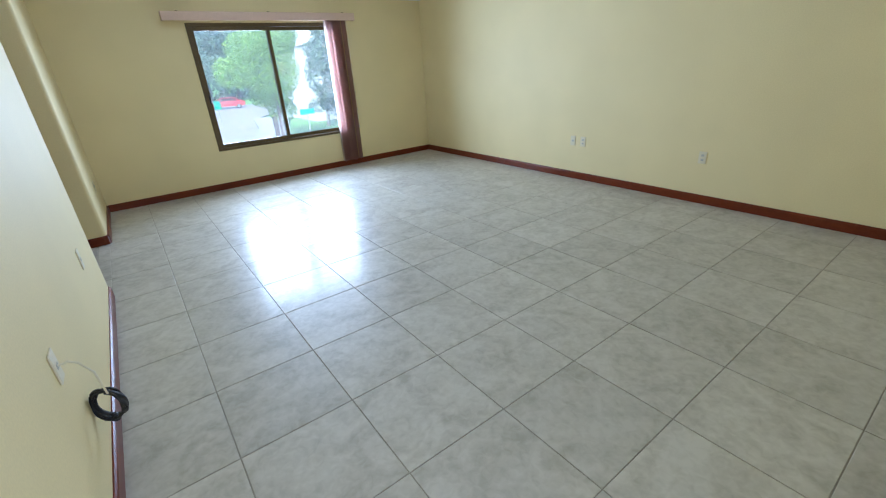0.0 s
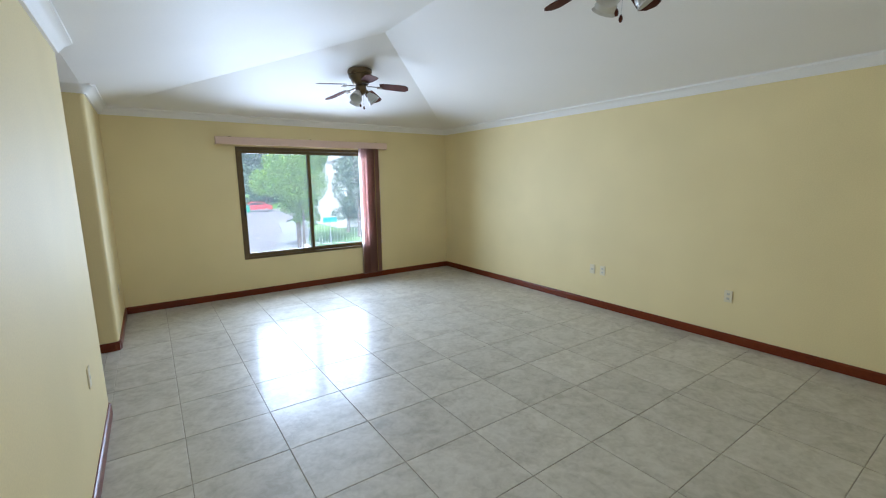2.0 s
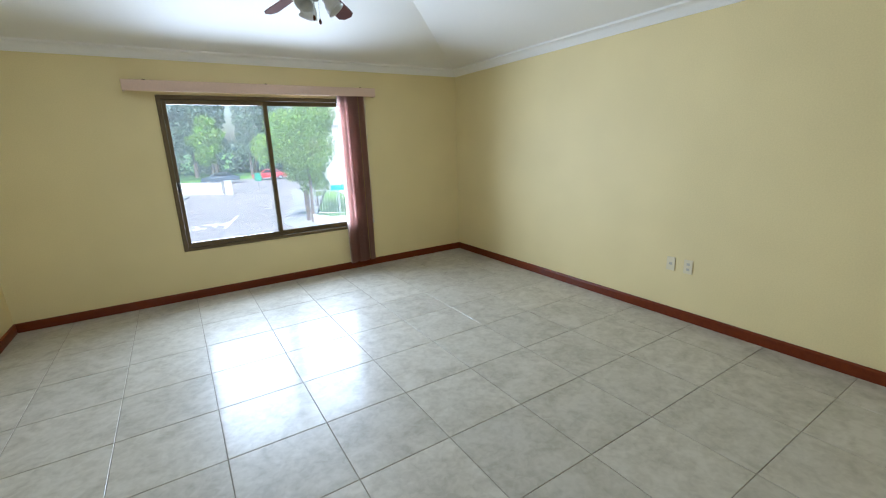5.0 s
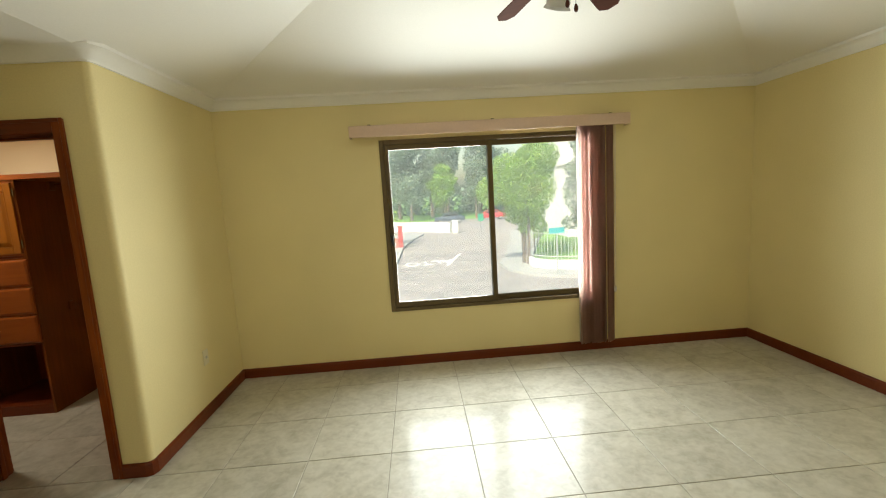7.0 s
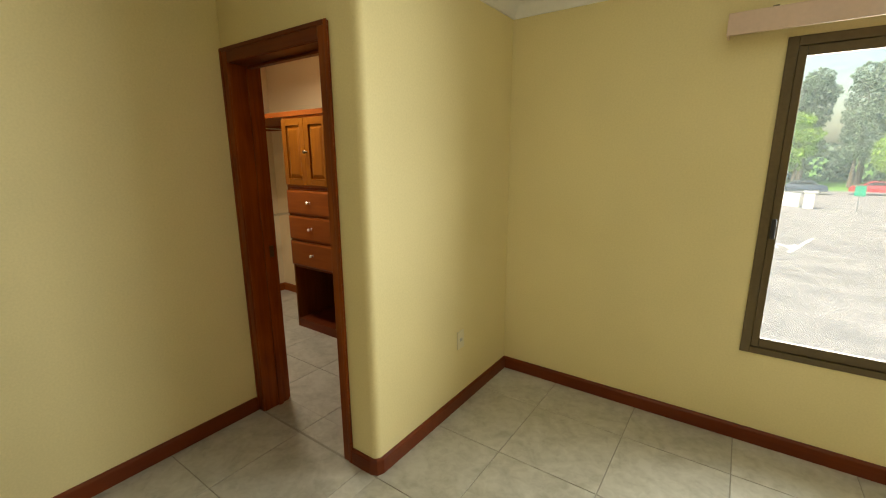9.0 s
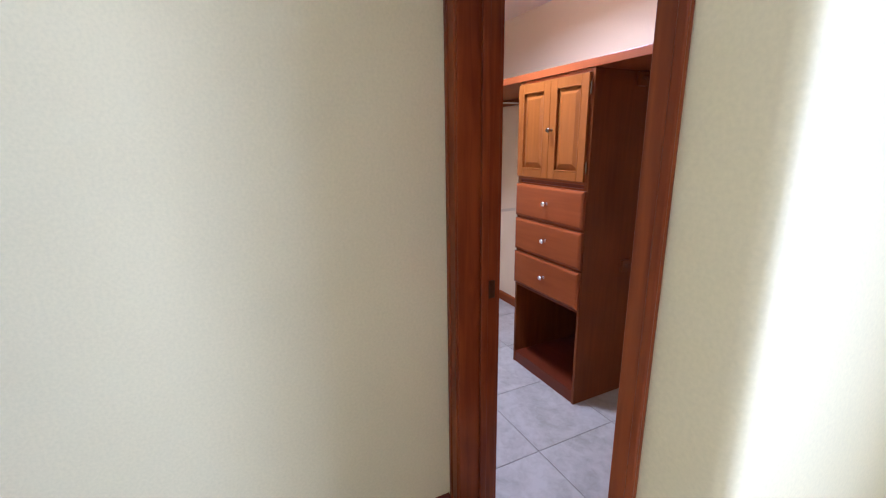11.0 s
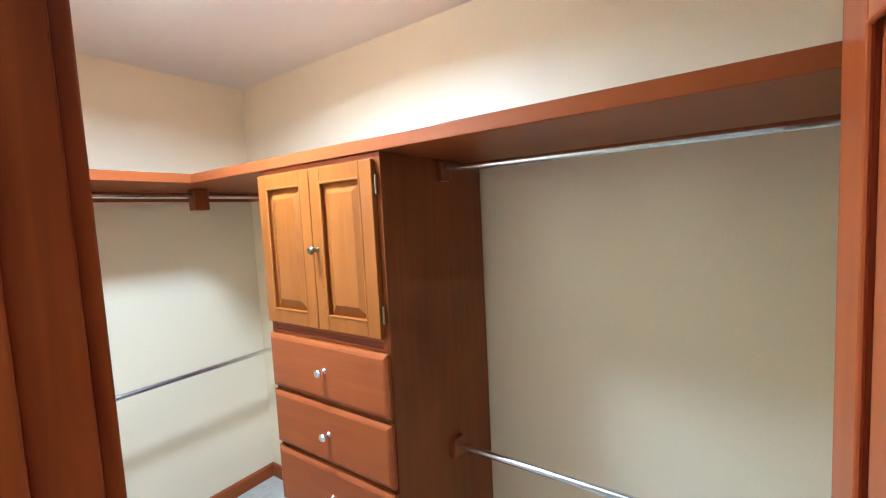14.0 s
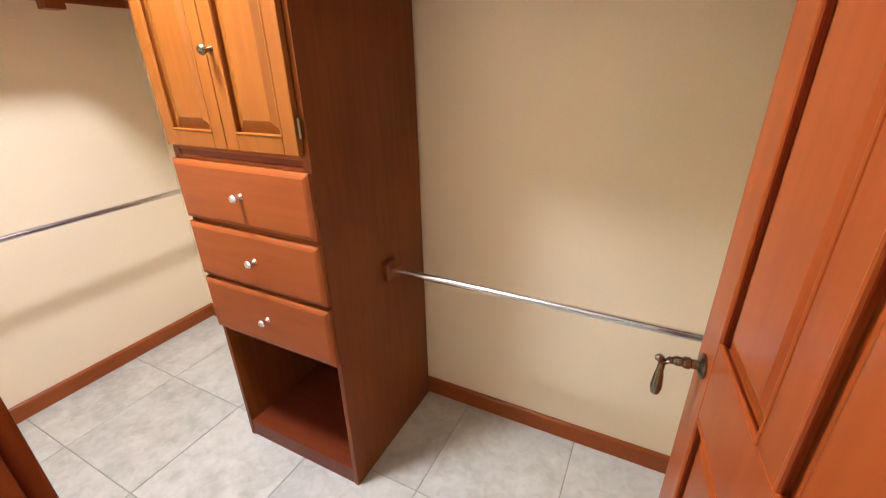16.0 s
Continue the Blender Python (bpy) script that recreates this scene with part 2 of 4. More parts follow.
VANITY = wood("black_walnut", (0.020, 0.010, 0.008), (0.045, 0.022, 0.016), 0.35)
TOWEL = material("blue_glazed_top", (0.03, 0.10, 0.42), 0.3)


# ---- geometry helpers ----
def part(name, bm, mat, parent=None, label="", smooth=False):
    """Links a bmesh as one mesh object, under a thing or part where one is given."""
    me = bpy.data.meshes.new(name)
    bmesh.ops.recalc_face_normals(bm, faces=bm.faces)
    bm.to_mesh(me)
    bm.free()
    me.materials.append(mat)
    if smooth:
        me.polygons.foreach_set("use_smooth", [True] * len(me.polygons))
        me.set_sharp_from_angle(angle=radians(38))
    ob = new(name, me)
    ob.parent = parent
    if label:
        ob["label"] = label
    return ob


def thing(name, m=None, **tags):
    ob = new(name)
    ob.empty_display_size = 0.1
    if m is not None:
        ob.matrix_world = m
    return tagged(ob, **tags)


def box(x0, x1, y0, y1, z0, z1, bevel=0.0, bm=None, segments=2):
    own = bm is None
    bm = bmesh.new() if own else bm
    r = bmesh.ops.create_cube(bm, size=1, matrix=Matrix.LocRotScale(((x0 + x1) / 2, (y0 + y1) / 2, (z0 + z1) / 2), None, (abs(x1 - x0), abs(y1 - y0), abs(z1 - z0))))
    if bevel:
        es = {e for v in r["verts"] for e in v.link_edges}
        bmesh.ops.bevel(bm, geom=list(es), offset=bevel, segments=segments, affect="EDGES", profile=0.5)
    return bm


def prism(poly, z0, z1, bm=None):
    bm = bmesh.new() if bm is None else bm
    lo = [bm.verts.new((x, y, z0)) for x, y in poly]
    hi = [bm.verts.new((x, y, z1)) for x, y in poly]
    bm.faces.new(lo[::-1])
    bm.faces.new(hi)
    k = len(poly)
    for i in range(k):
        bm.faces.new((lo[i], lo[(i + 1) % k], hi[(i + 1) % k], hi[i]))
    return bm


def arc(cx, cy, r, a0, a1, steps=8):
    return [(cx + r * math.cos(radians(a0 + (a1 - a0) * i / steps)), cy + r * math.sin(radians(a0 + (a1 - a0) * i / steps))) for i in range(steps + 1)]


def sweep(path, profile, bm=None):
    """A moulding along a flat path: profile points are (out to the path's left, z)."""
    bm = bmesh.new() if bm is None else bm
    pts = [Vector(p) for p in path]
    rings = []
    for i, p in enumerate(pts):
        dirs = []
        if i:
            dirs.append((p - pts[i - 1]).normalized())
        if i < len(pts) - 1:
            dirs.append((pts[i + 1] - p).normalized())
        t = sum(dirs, Vector((0, 0))).normalized()
        nrm = Vector((-t.y, t.x))
        k = 1 / max(0.3, nrm.dot(Vector((-dirs[0].y, dirs[0].x))))
        rings.append([bm.verts.new((p.x + nrm.x * o * k, p.y + nrm.y * o * k, z)) for o, z in profile])
    n = len(profile)
    for a, b in zip(rings, rings[1:]):
        for j in range(n):
            bm.faces.new((a[j], a[(j + 1) % n], b[(j + 1) % n], b[j]))
    bm.faces.new(rings[0])
    bm.faces.new(rings[-1][::-1])
    return bm


def lathe(profile, steps=20, m=None, bm=None):
    """Turns (radius, z) points about the z axis."""
    bm = bmesh.new() if bm is None else bm
    m = m or Matrix()
    rings = [[bm.verts.new(m @ Vector((r * math.cos(2 * math.pi * k / steps), r * math.sin(2 * math.pi * k / steps), z))) for k in range(steps)] for r, z in profile]
    for a, b in zip(rings, rings[1:]):
        for k in range(steps):
            bm.faces.new((a[k], a[(k + 1) % steps], b[(k + 1) % steps], b[k]))
    bm.faces.new(rings[0][::-1])
    bm.faces.new(rings[-1])
    return bm


def tube(points, r, steps=8, bm=None):
    """A round bar through points."""
    bm = bmesh.new() if bm is None else bm
    pts = [Vector(p) for p in points]
    rings = []
    for i, p in enumerate(pts):
        t = (pts[min(i + 1, len(pts) - 1)] - pts[max(i - 1, 0)]).normalized()
        ref = Vector((0, 0, 1)) if abs(t.z) < 0.9 else Vector((1, 0, 0))
        u = t.cross(ref).normalized()
        w = t.cross(u)
        rings.append([bm.verts.new(p + r * (math.cos(2 * math.pi * k / steps) * u + math.sin(2 * math.pi * k / steps) * w)) for k in range(steps)])
    for a, b in zip(rings, rings[1:]):
        for k in range(steps):
            bm.faces.new((a[k], a[(k + 1) % steps], b[(k + 1) % steps], b[k]))
    bm.faces.new(rings[0][::-1])
    bm.faces.new(rings[-1])
    return bm


# ---- the setting ----
XW, YS, HW = -4.89, -6.67, 2.40          # west wall, south wall, painted wall height
AX = -5.91                               # west wall of the lobby between the two doors
AN, AS = -1.364, -2.757                   # lobby's north and south faces
CX0, CX1, CY0, CY1, CH = -7.93, -5.03, -1.203, 0.215, 2.535   # wardrobe room
TOP = 2.50
SLOPE, RISE0 = 0.235, 2.462
WX0, WX1, WZ0, WZ1 = -3.485, -1.50, 0.522, 2.08
JX = -5.122                               # hinge jamb of the wardrobe doorway
RB = 0.036                                # rounded wall corners


def structure(name, bm, mat, label, category="wall", smooth=False):
    return tagged(part(name, bm, mat, smooth=smooth), label, category, kind="structure")


b = bmesh.new()
for y0, y1, o in ((0, 0.06, 0.0), (0.06, 0.16, 0.22)):      # the opening is wider on the street side
    xa, xb, za, zb = WX0 - o, WX1 + o, WZ0 - o, min(WZ1 + o, TOP - 0.05)
    box(-5.03 + 0.003, xa, y0, y1, -0.1, TOP, bm=b)
    box(xb, 0.15, y0, y1, -0.1, TOP, bm=b)
    box(xa, xb, y0, y1, -0.1, za, bm=b)
    box(xa, xb, y0, y1, zb, TOP, bm=b)
structure("wall_north", b, PAINT, "cream painted wall with a wide sliding window")
structure("wall_east", box(0, 0.15, YS, -0.001, -0.1, TOP), PAINT, "long plain cream painted wall with outlets")
b = box(-3.95, 0.15, YS - 0.15, YS - 0.001, -0.1, TOP)
box(-5.05, -4.86, YS - 0.15, YS - 0.001, -0.1, TOP, bm=b)
box(-4.86, -3.95, YS - 0.15, YS - 0.001, 2.12, TOP, bm=b)
structure("wall_south", b, PAINT, "cream painted wall with an open doorway")
# partition that ends in rounded corners at the lobby
pn = [(CX1, 0.16), (CX1, CY0), (JX + 0.002, CY0), (JX + 0.002, AN), (XW - RB - 0.006, AN)] + arc(XW - RB, AN + RB, RB, -90, 0, 12) + [(XW, AN + RB + 0.006), (XW, -0.001), (CX1 + 0.003, -0.001)]
structure("wall_partition_north", prism(pn, -0.1, TOP), PAINT, "cream painted partition with a rounded corner", smooth=True)
ps = [(XW, YS), (XW, AS - RB - 0.006)] + arc(XW - RB, AS - RB, RB, 0, 90, 12) + [(XW - RB - 0.006, AS), (-5.10 + 0.002, AS), (-5.10 + 0.002, AS - 0.16), (-5.03, AS - 0.16), (-5.03, YS)]
structure("wall_west", prism(ps, -0.1, TOP), PAINT, "cream painted wall with outlets and a rounded end", smooth=True)
b = box(AX - 0.12, AX, AS - 0.16, CY0, -0.1, TOP)
structure("wall_lobby_west", b, PAINT, "plain cream painted wall between two doors")
b = box(AX, JX + 0.002, AN, CY0, 2.05, TOP)
structure("lintel_north", b, PAINT, "cream painted wall above the wardrobe door")
b = box(AX, -5.098, AS - 0.16, AS, 2.05, TOP)
structure("lintel_south", b, PAINT, "cream painted wall above the bathroom door")
# wardrobe room
structure("wall_closet_north", box(CX0 - 0.12, CX1 - 0.003, CY1, CY1 + 0.12, -0.1, CH + 0.05), CLOSET_PAINT, "cream wardrobe room wall behind the rods")
structure("wall_closet_west", box(CX0 - 0.12, CX0, CY0 - 0.12, CY1, -0.1, CH + 0.05), CLOSET_PAINT, "cream wardrobe room wall under the corner shelf")
structure("wall_closet_south", box(CX0, AX - 0.122, CY0 - 0.12, CY0, -0.1, CH + 0.05), CLOSET_PAINT, "cream wardrobe room wall beside the door")
structure("wall_closet_end", box(CX1 - 0.004, CX1 - 0.001, CY0 + 0.001, CY1, -0.1, CH + 0.05), CLOSET_PAINT, "cream wardrobe room wall behind the open door")
structure("ceiling_closet", box(CX0 - 0.1, CX1 - 0.002, CY0 - 0.02, CY1 + 0.1, CH, CH + 0.04), WHITE, "flat white wardrobe room ceiling", "ceiling")
structure("ceiling_lobby", box(AX - 0.1, XW - 0.005, AS - 0.3, AN + 0.3, RISE0, RISE0 + 0.03), WHITE, "flat white lobby ceiling", "ceiling")
# bathroom behind the second door
b = box(-7.9, -7.8, -5.2, AS - 0.165, -0.1, 2.5)
box(-7.8, -5.04, -5.3, -5.2, -0.1, 2.5, bm=b)
box(-7.8, AX - 0.122, AS - 0.165, AS - 0.10, -0.1, 2.5, bm=b)
box(-7.9, -5.04, -5.3, AS - 0.1, 2.5, 2.54, bm=b)
structure("wall_bathroom", b, CLOSET_PAINT, "plain walls of the unlit bathroom")
# hall behind the start of the walk
b = box(-5.05, -4.95, -8.6, YS - 0.151, -0.1, 2.5)
box(-3.2, -3.1, -8.6, YS - 0.151, -0.1, 2.5, bm=b)
box(-5.05, -3.1, -8.7, -8.6, -0.1, 2.5, bm=b)
box(-5.05, -3.1, -8.7, YS - 0.151, 2.5, 2.54, bm=b)
structure("wall_hall", b, PAINT, "plain walls of the hall before the room")

# hipped ceiling of the big room
zr = RISE0 + SLOPE * 2.445
bm = bmesh.new()
cn = [bm.verts.new((x, y, RISE0)) for x, y in ((XW - 0.004, 0), (0, 0), (0, YS), (XW - 0.004, YS))]
ra, rb_ = bm.verts.new((-2.445, -2.445, zr)), bm.verts.new((-2.445, YS + 2.445, zr))
up = [bm.verts.new((v.co.x + (0.1 if v.co.x > -1 else -0.1), v.co.y + (0.1 if v.co.y > -1 else -0.1), RISE0 + 0.75)) for v in cn]
for f in ((cn[0], cn[1], ra), (cn[1], cn[2], rb_, ra), (cn[2], cn[3], rb_), (cn[3], cn[0], ra, rb_), tuple(up),
          (cn[0], up[0], up[1], cn[1]), (cn[1], up[1], up[2], cn[2]), (cn[2], up[2], up[3], cn[3]), (cn[3], up[3], up[0], cn[0])):
    bm.faces.new(f)
structure("ceiling", bm, WHITE, "white hipped plaster ceiling rising to a ridge", "ceiling")

# skirting boards and cornices
SK = [(0, 0.0), (0.016, 0.0), (0.016, 0.072), (0.013, 0.080), (0.006, 0.086), (0, 0.086)]
bend_n = arc(XW - RB, AN + RB, RB, -90, 0, 2)
bend_s = arc(XW - RB, AS - RB, RB, 0, 90, 2)
room_n = [(JX + 0.067, AN)] + bend_n + [(XW, 0)] + [(0, 0)] + [(0, YS), (-3.95, YS)]
room_n = room_n[::-1]
structure("baseboard_room", sweep(room_n, SK), MAHOG_X, "glossy dark mahogany skirting board round the room", "skirting")
structure("baseboard_west", sweep(([(XW, YS)] + bend_s + [(-5.035, AS)])[::-1], SK), MAHOG_Y, "glossy dark mahogany skirting board", "skirting")
structure("baseboard_lobby", sweep([(AX, AN - 0.02), (AX, AS + 0.02)], SK), MAHOG_Y, "reddish wooden skirting board", "skirting")
structure("baseboard_closet", sweep([(CX1 - 0.005, CY1), (CX0, CY1), (CX0, CY0), (AX - 0.12, CY0)], SK), CEDAR_Y, "reddish wooden skirting board of the wardrobe room", "skirting")
CO = [(0, 2.395), (0.016, 2.395), (0.020, 2.406), (0.030, 2.414), (0.050, 2.440), (0.074, 2.458), (0.088, 2.464), (0.088, 2.490), (0, 2.490)]
structure("cornice_room", sweep(([(-5.91, AN)] + bend_n + [(XW, 0), (0, 0), (0, YS), (XW, YS)] + bend_s + [(-5.91, AS)])[::-1], CO), PLASTER, "white moulded plaster cornice", "cornice", smooth=True)
structure("cornice_lobby", sweep([(AX, AN), (AX, AS)], CO), PLASTER, "white moulded plaster cornice", "cornice", smooth=True)


# ---- doors ----
def casing(name, x0, x1, yf, yb, label):
    """A door frame in the wall between yf (room face) and yb: jambs, stops, head and flat casing."""
    th = thing(name, label=label, category="door frame", kind="structure")
    s = 1 if yb > yf else -1
    y0, y1 = sorted((yf - s * 0.004, yb + s * 0.004))
    part("jamb", box(x0 - 0.03, x0 + 0.003, y0, y1, 0, 2.048, 0.003), MAHOG, th)
    part("jamb", box(x1 - 0.003, x1 + 0.03, y0, y1, 0, 2.048, 0.003), MAHOG, th)
    part("head", box(x0 + 0.003, x1 - 0.003, y0, y1, 2.032, 2.048, 0.003), MAHOG_X, th)
    ys0, ys1 = sorted((yb - s * 0.045, yb - s * 0.075))
    part("stop", box(x0 + 0.003, x0 + 0.016, ys0, ys1, 0, 2.030, 0.003), MAHOG, th)
    part("stop", box(x1 - 0.016, x1 - 0.003, ys0, ys1, 0, 2.030, 0.003), MAHOG, th)
    part("stop", box(x0 + 0.017, x1 - 0.017, ys0, ys1, 2.018, 2.0315, 0.003), MAHOG_X, th)
    # flat casing with a back band on the lobby side, a plain one set back from the jamb inside
    for yy, d, proud, lip in ((yf, -s, 0.012, 0.002), (yb, s, 0.024, 0.012)):
        ya_, yb_ = sorted((yy + d * 0.001, yy + d * proud))
        yc_, yd_ = sorted((yy + d * (proud - 0.002), yy + d * (proud + 0.006)))
        for xa, xb, xo in ((x0 - 0.062, x0 - lip, x0 - 0.062), (x1 + lip, x1 + 0.066, x1 + 0.046)):
            c = part("casing", box(xa, xb, ya_, yb_, 0, 2.105, 0.004, segments=3), MAHOG, th)
            if d * s < 0:
                part("back_band", box(xo, xo + 0.020, yc_, yd_, 0, 2.109, 0.004, segments=3), MAHOG, c)
        c = part("head_casing", box(x0 - lip, x1 + lip, ya_, yb_, 2.033 + lip, 2.105, 0.004, segments=3), MAHOG_X, th)
        if d * s < 0:
            part("back_band", box(x0 - 0.0415, x1 + 0.0455, yc_, yd_, 2.089, 2.109, 0.004, segments=3), MAHOG_X, c)
    yl0, yl1 = sorted((yb - s * 0.010, yb - s * 0.036))
    part("strike_plate", box(x0 + 0.002, x0 + 0.0055, yl0, yl1, 0.965, 1.035, 0.001), FAN_METAL, th, "tarnished metal strike plate")
    return th


casing("door_frame_1", -5.845, JX, AN, CY0, "dark mahogany door frame of the wardrobe room")
casing("door_frame_2", -5.845, -5.10, AS, AS - 0.16, "dark mahogany door frame of the bathroom")


def raised_panel(x0, x1, z0, z1, y, depth=0.012, slope=0.035):
    """A fielded panel that faces -y: sunk edge, slope, raised field."""
    bm = bmesh.new()
    steps = [(0, y + depth), (0.006, y + depth), (slope, y + 0.002), (slope + 0.005, y)]
    rings = []
    for o, yy in steps:
        rings.append([bm.verts.new(p) for p in ((x0 + o, yy, z0 + o), (x1 - o, yy, z0 + o), (x1 - o, yy, z1 - o), (x0 + o, yy, z1 - o))])
    for a, b2 in zip(rings, rings[1:]):
        for k in range(4):
            bm.faces.new((a[k], a[(k + 1) % 4], b2[(k + 1) % 4], b2[k]))
    bm.faces.new(rings[-1])
    return bm


def bead(x0, x1, z0, z1, y, r=0.005):
    """A thin moulding frame on a face that looks to -y."""
    bm = bmesh.new()
    for a, c in (((x0, y, z0), (x1, y, z0)), ((x1, y, z0), (x1, y, z1)), ((x1, y, z1), (x0, y, z1)), ((x0, y, z1), (x0, y, z0))):
        tube((a, c), r, 8, bm)
    return bm


def door_leaf():
    """The open wardrobe door: made along x from its hinge, its face to -y, then swung."""
    L, Hh = 0.724, 2.015
    hx, hy = -5.167, -1.178
    ang = math.degrees(math.atan2(-0.455 - hy, -5.247 - hx))
    th = thing("door_1", pose(hx, hy, 0.008, 0, 0, ang), label="open reddish cedar panelled door with a lever handle", category="door", kind="structure")
    st, t = 0.120, 0.038
    fields = ((st, 0.358), (0.420, L - 0.092))
    rails = ((0, 0.20), (0.950, 1.106), (Hh - 0.12, Hh))
    for x0, x1 in ((0, st), (L - 0.092, L)):
        part("stile", box(x0, x1, -t, 0, 0, Hh, 0.003), DOOR_WOOD, th)
    for z0, z1 in rails:
        part("rail", box(st + 0.0005, L - 0.0925, -t, 0, z0, z1, 0.002), DOOR_WOOD, th)
    for z0, z1 in ((0.20, 0.950), (1.106, Hh - 0.12)):
        part("mullion", box(0.358, 0.420, -t, 0, z0 + 0.0005, z1 - 0.0005, 0.002), DOOR_WOOD, th)
        for x0, x1 in fields:
            part("panel", box(x0, x1, -t + 0.014, -0.014, z0, z1), DOOR_WOOD, th)
            for back in (False, True):
                f = raised_panel(x0 + 0.008, x1 - 0.008, z0 + 0.008, z1 - 0.008, 0.003, 0.0115, 0.024)
                if back:
                    bmesh.ops.transform(f, matrix=Matrix.Translation((x0 + x1, 0, 0)) @ Matrix.Rotation(math.pi, 4, "Z"), verts=f.verts)
                else:
                    bmesh.ops.transform(f, matrix=Matrix.Translation((0, -t, 0)), verts=f.verts)
                part("field", f, DOOR_WOOD, th)
                part("moulding", bead(x0 + 0.003, x1 - 0.003, z0 + 0.003, z1 - 0.003, -0.002 if back else -t + 0.002, 0.0045), DOOR_WOOD, th, smooth=True)
    for s in (1, -1):
        y0 = 0 if s > 0 else -t
        hm = Matrix.Translation((L - 0.05, y0, 1.030)) @ Matrix.Rotation(radians(-90 * s), 4, "X")
        h = part("handle", lathe([(0.023, 0), (0.023, 0.004), (0.017, 0.008), (0.009, 0.011), (0.0085, 0.021), (0.011, 0.023), (0.011, 0.032), (0.0085, 0.034), (0.009, 0.044), (0.007, 0.050)], 20, hm), NICKEL, th, "aged nickel lever handle hanging down", smooth=True)
        yy = y0 + s * 0.040
        part("lever", tube(((L - 0.05, yy - s * 0.008, 1.030), (L - 0.05, yy + s * 0.016, 1.029), (L - 0.049, yy + s * 0.026, 1.021), (L - 0.048, yy + s * 0.027, 1.003)), 0.0068, 10), NICKEL, h, smooth=True)
        part("lever_end", lathe([(0.004, -0.060), (0.008, -0.056), (0.0105, -0.042), (0.009, -0.018), (0.006, 0.0)], 14, Matrix.Translation((L - 0.048, yy + s * 0.027, 1.005))), NICKEL, h, smooth=True)
        part("lever_tip", lathe([(0.003, 0), (0.007, 0.004), (0.008, 0.010), (0.004, 0.016)], 12, Matrix.Translation((L - 0.05, yy + s * 0.024, 1.030)) @ Matrix.Rotation(radians(-90 * s), 4, "X")), NICKEL, h, smooth=True)
    for z in (0.22, 1.0, 1.78):
        part("hinge", lathe([(0.006, -0.045), (0.006, 0.045)], 10, Matrix.Translation((-0.004, -t - 0.005, z))), NICKEL, th, smooth=True)


door_leaf()


# ---- window and blind ----
def window():
    th = thing("window_1", label="bronze aluminium sliding window with two panes", category="window", kind="structure")
    xm = (WX0 + WX1) / 2
    fw = 0.042
    for x0, x1, z0, z1 in ((WX0, WX0 + fw, WZ0, WZ1), (WX1 - fw, WX1, WZ0, WZ1), (WX0 + fw, WX1 - fw, WZ0, WZ0 + 0.035), (WX0 + fw, WX1 - fw, WZ1 - fw, WZ1)):
        bm = box(x0, x1, -0.012, 0.062, z0, z1, 0.003)
        part("window_frame", bm, BRONZE, th)
    for k, (x0, x1, y) in enumerate(((WX0 + fw + 0.001, xm + 0.014, 0.0), (xm - 0.030, WX1 - fw - 0.001, 0.034))):
        sash = part("sash", box(x0, x0 + 0.034, y, y + 0.026, WZ0 + 0.036, WZ1 - fw - 0.001, 0.002), BRONZE, th)
        part("stile", box(x1 - 0.042, x1, y, y + 0.026, WZ0 + 0.036, WZ1 - fw - 0.001, 0.002), BRONZE, sash)
        part("rail", box(x0 + 0.035, x1 - 0.043, y, y + 0.026, WZ0 + 0.036, WZ0 + 0.085, 0.002), BRONZE, sash)
        part("rail", box(x0 + 0.035, x1 - 0.043, y, y + 0.026, WZ1 - fw - 0.045, WZ1 - fw - 0.001, 0.002), BRONZE, sash)
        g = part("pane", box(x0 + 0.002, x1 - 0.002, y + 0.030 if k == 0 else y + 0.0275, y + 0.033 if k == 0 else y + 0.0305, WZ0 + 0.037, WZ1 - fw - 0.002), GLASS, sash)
        g.visible_shadow = False
    part("latch", box(WX0 + fw + 0.006, WX0 + fw + 0.026, -0.022, -0.001, 1.14, 1.24, 0.004), RUBBER, th, "black plastic window latch")
    part("window_sill", box(WX0 - 0.2, WX1 + 0.2, 0.063, 0.20, WZ0 - 0.219, WZ0 - 0.17, 0.006), CONCRETE, th)


window()


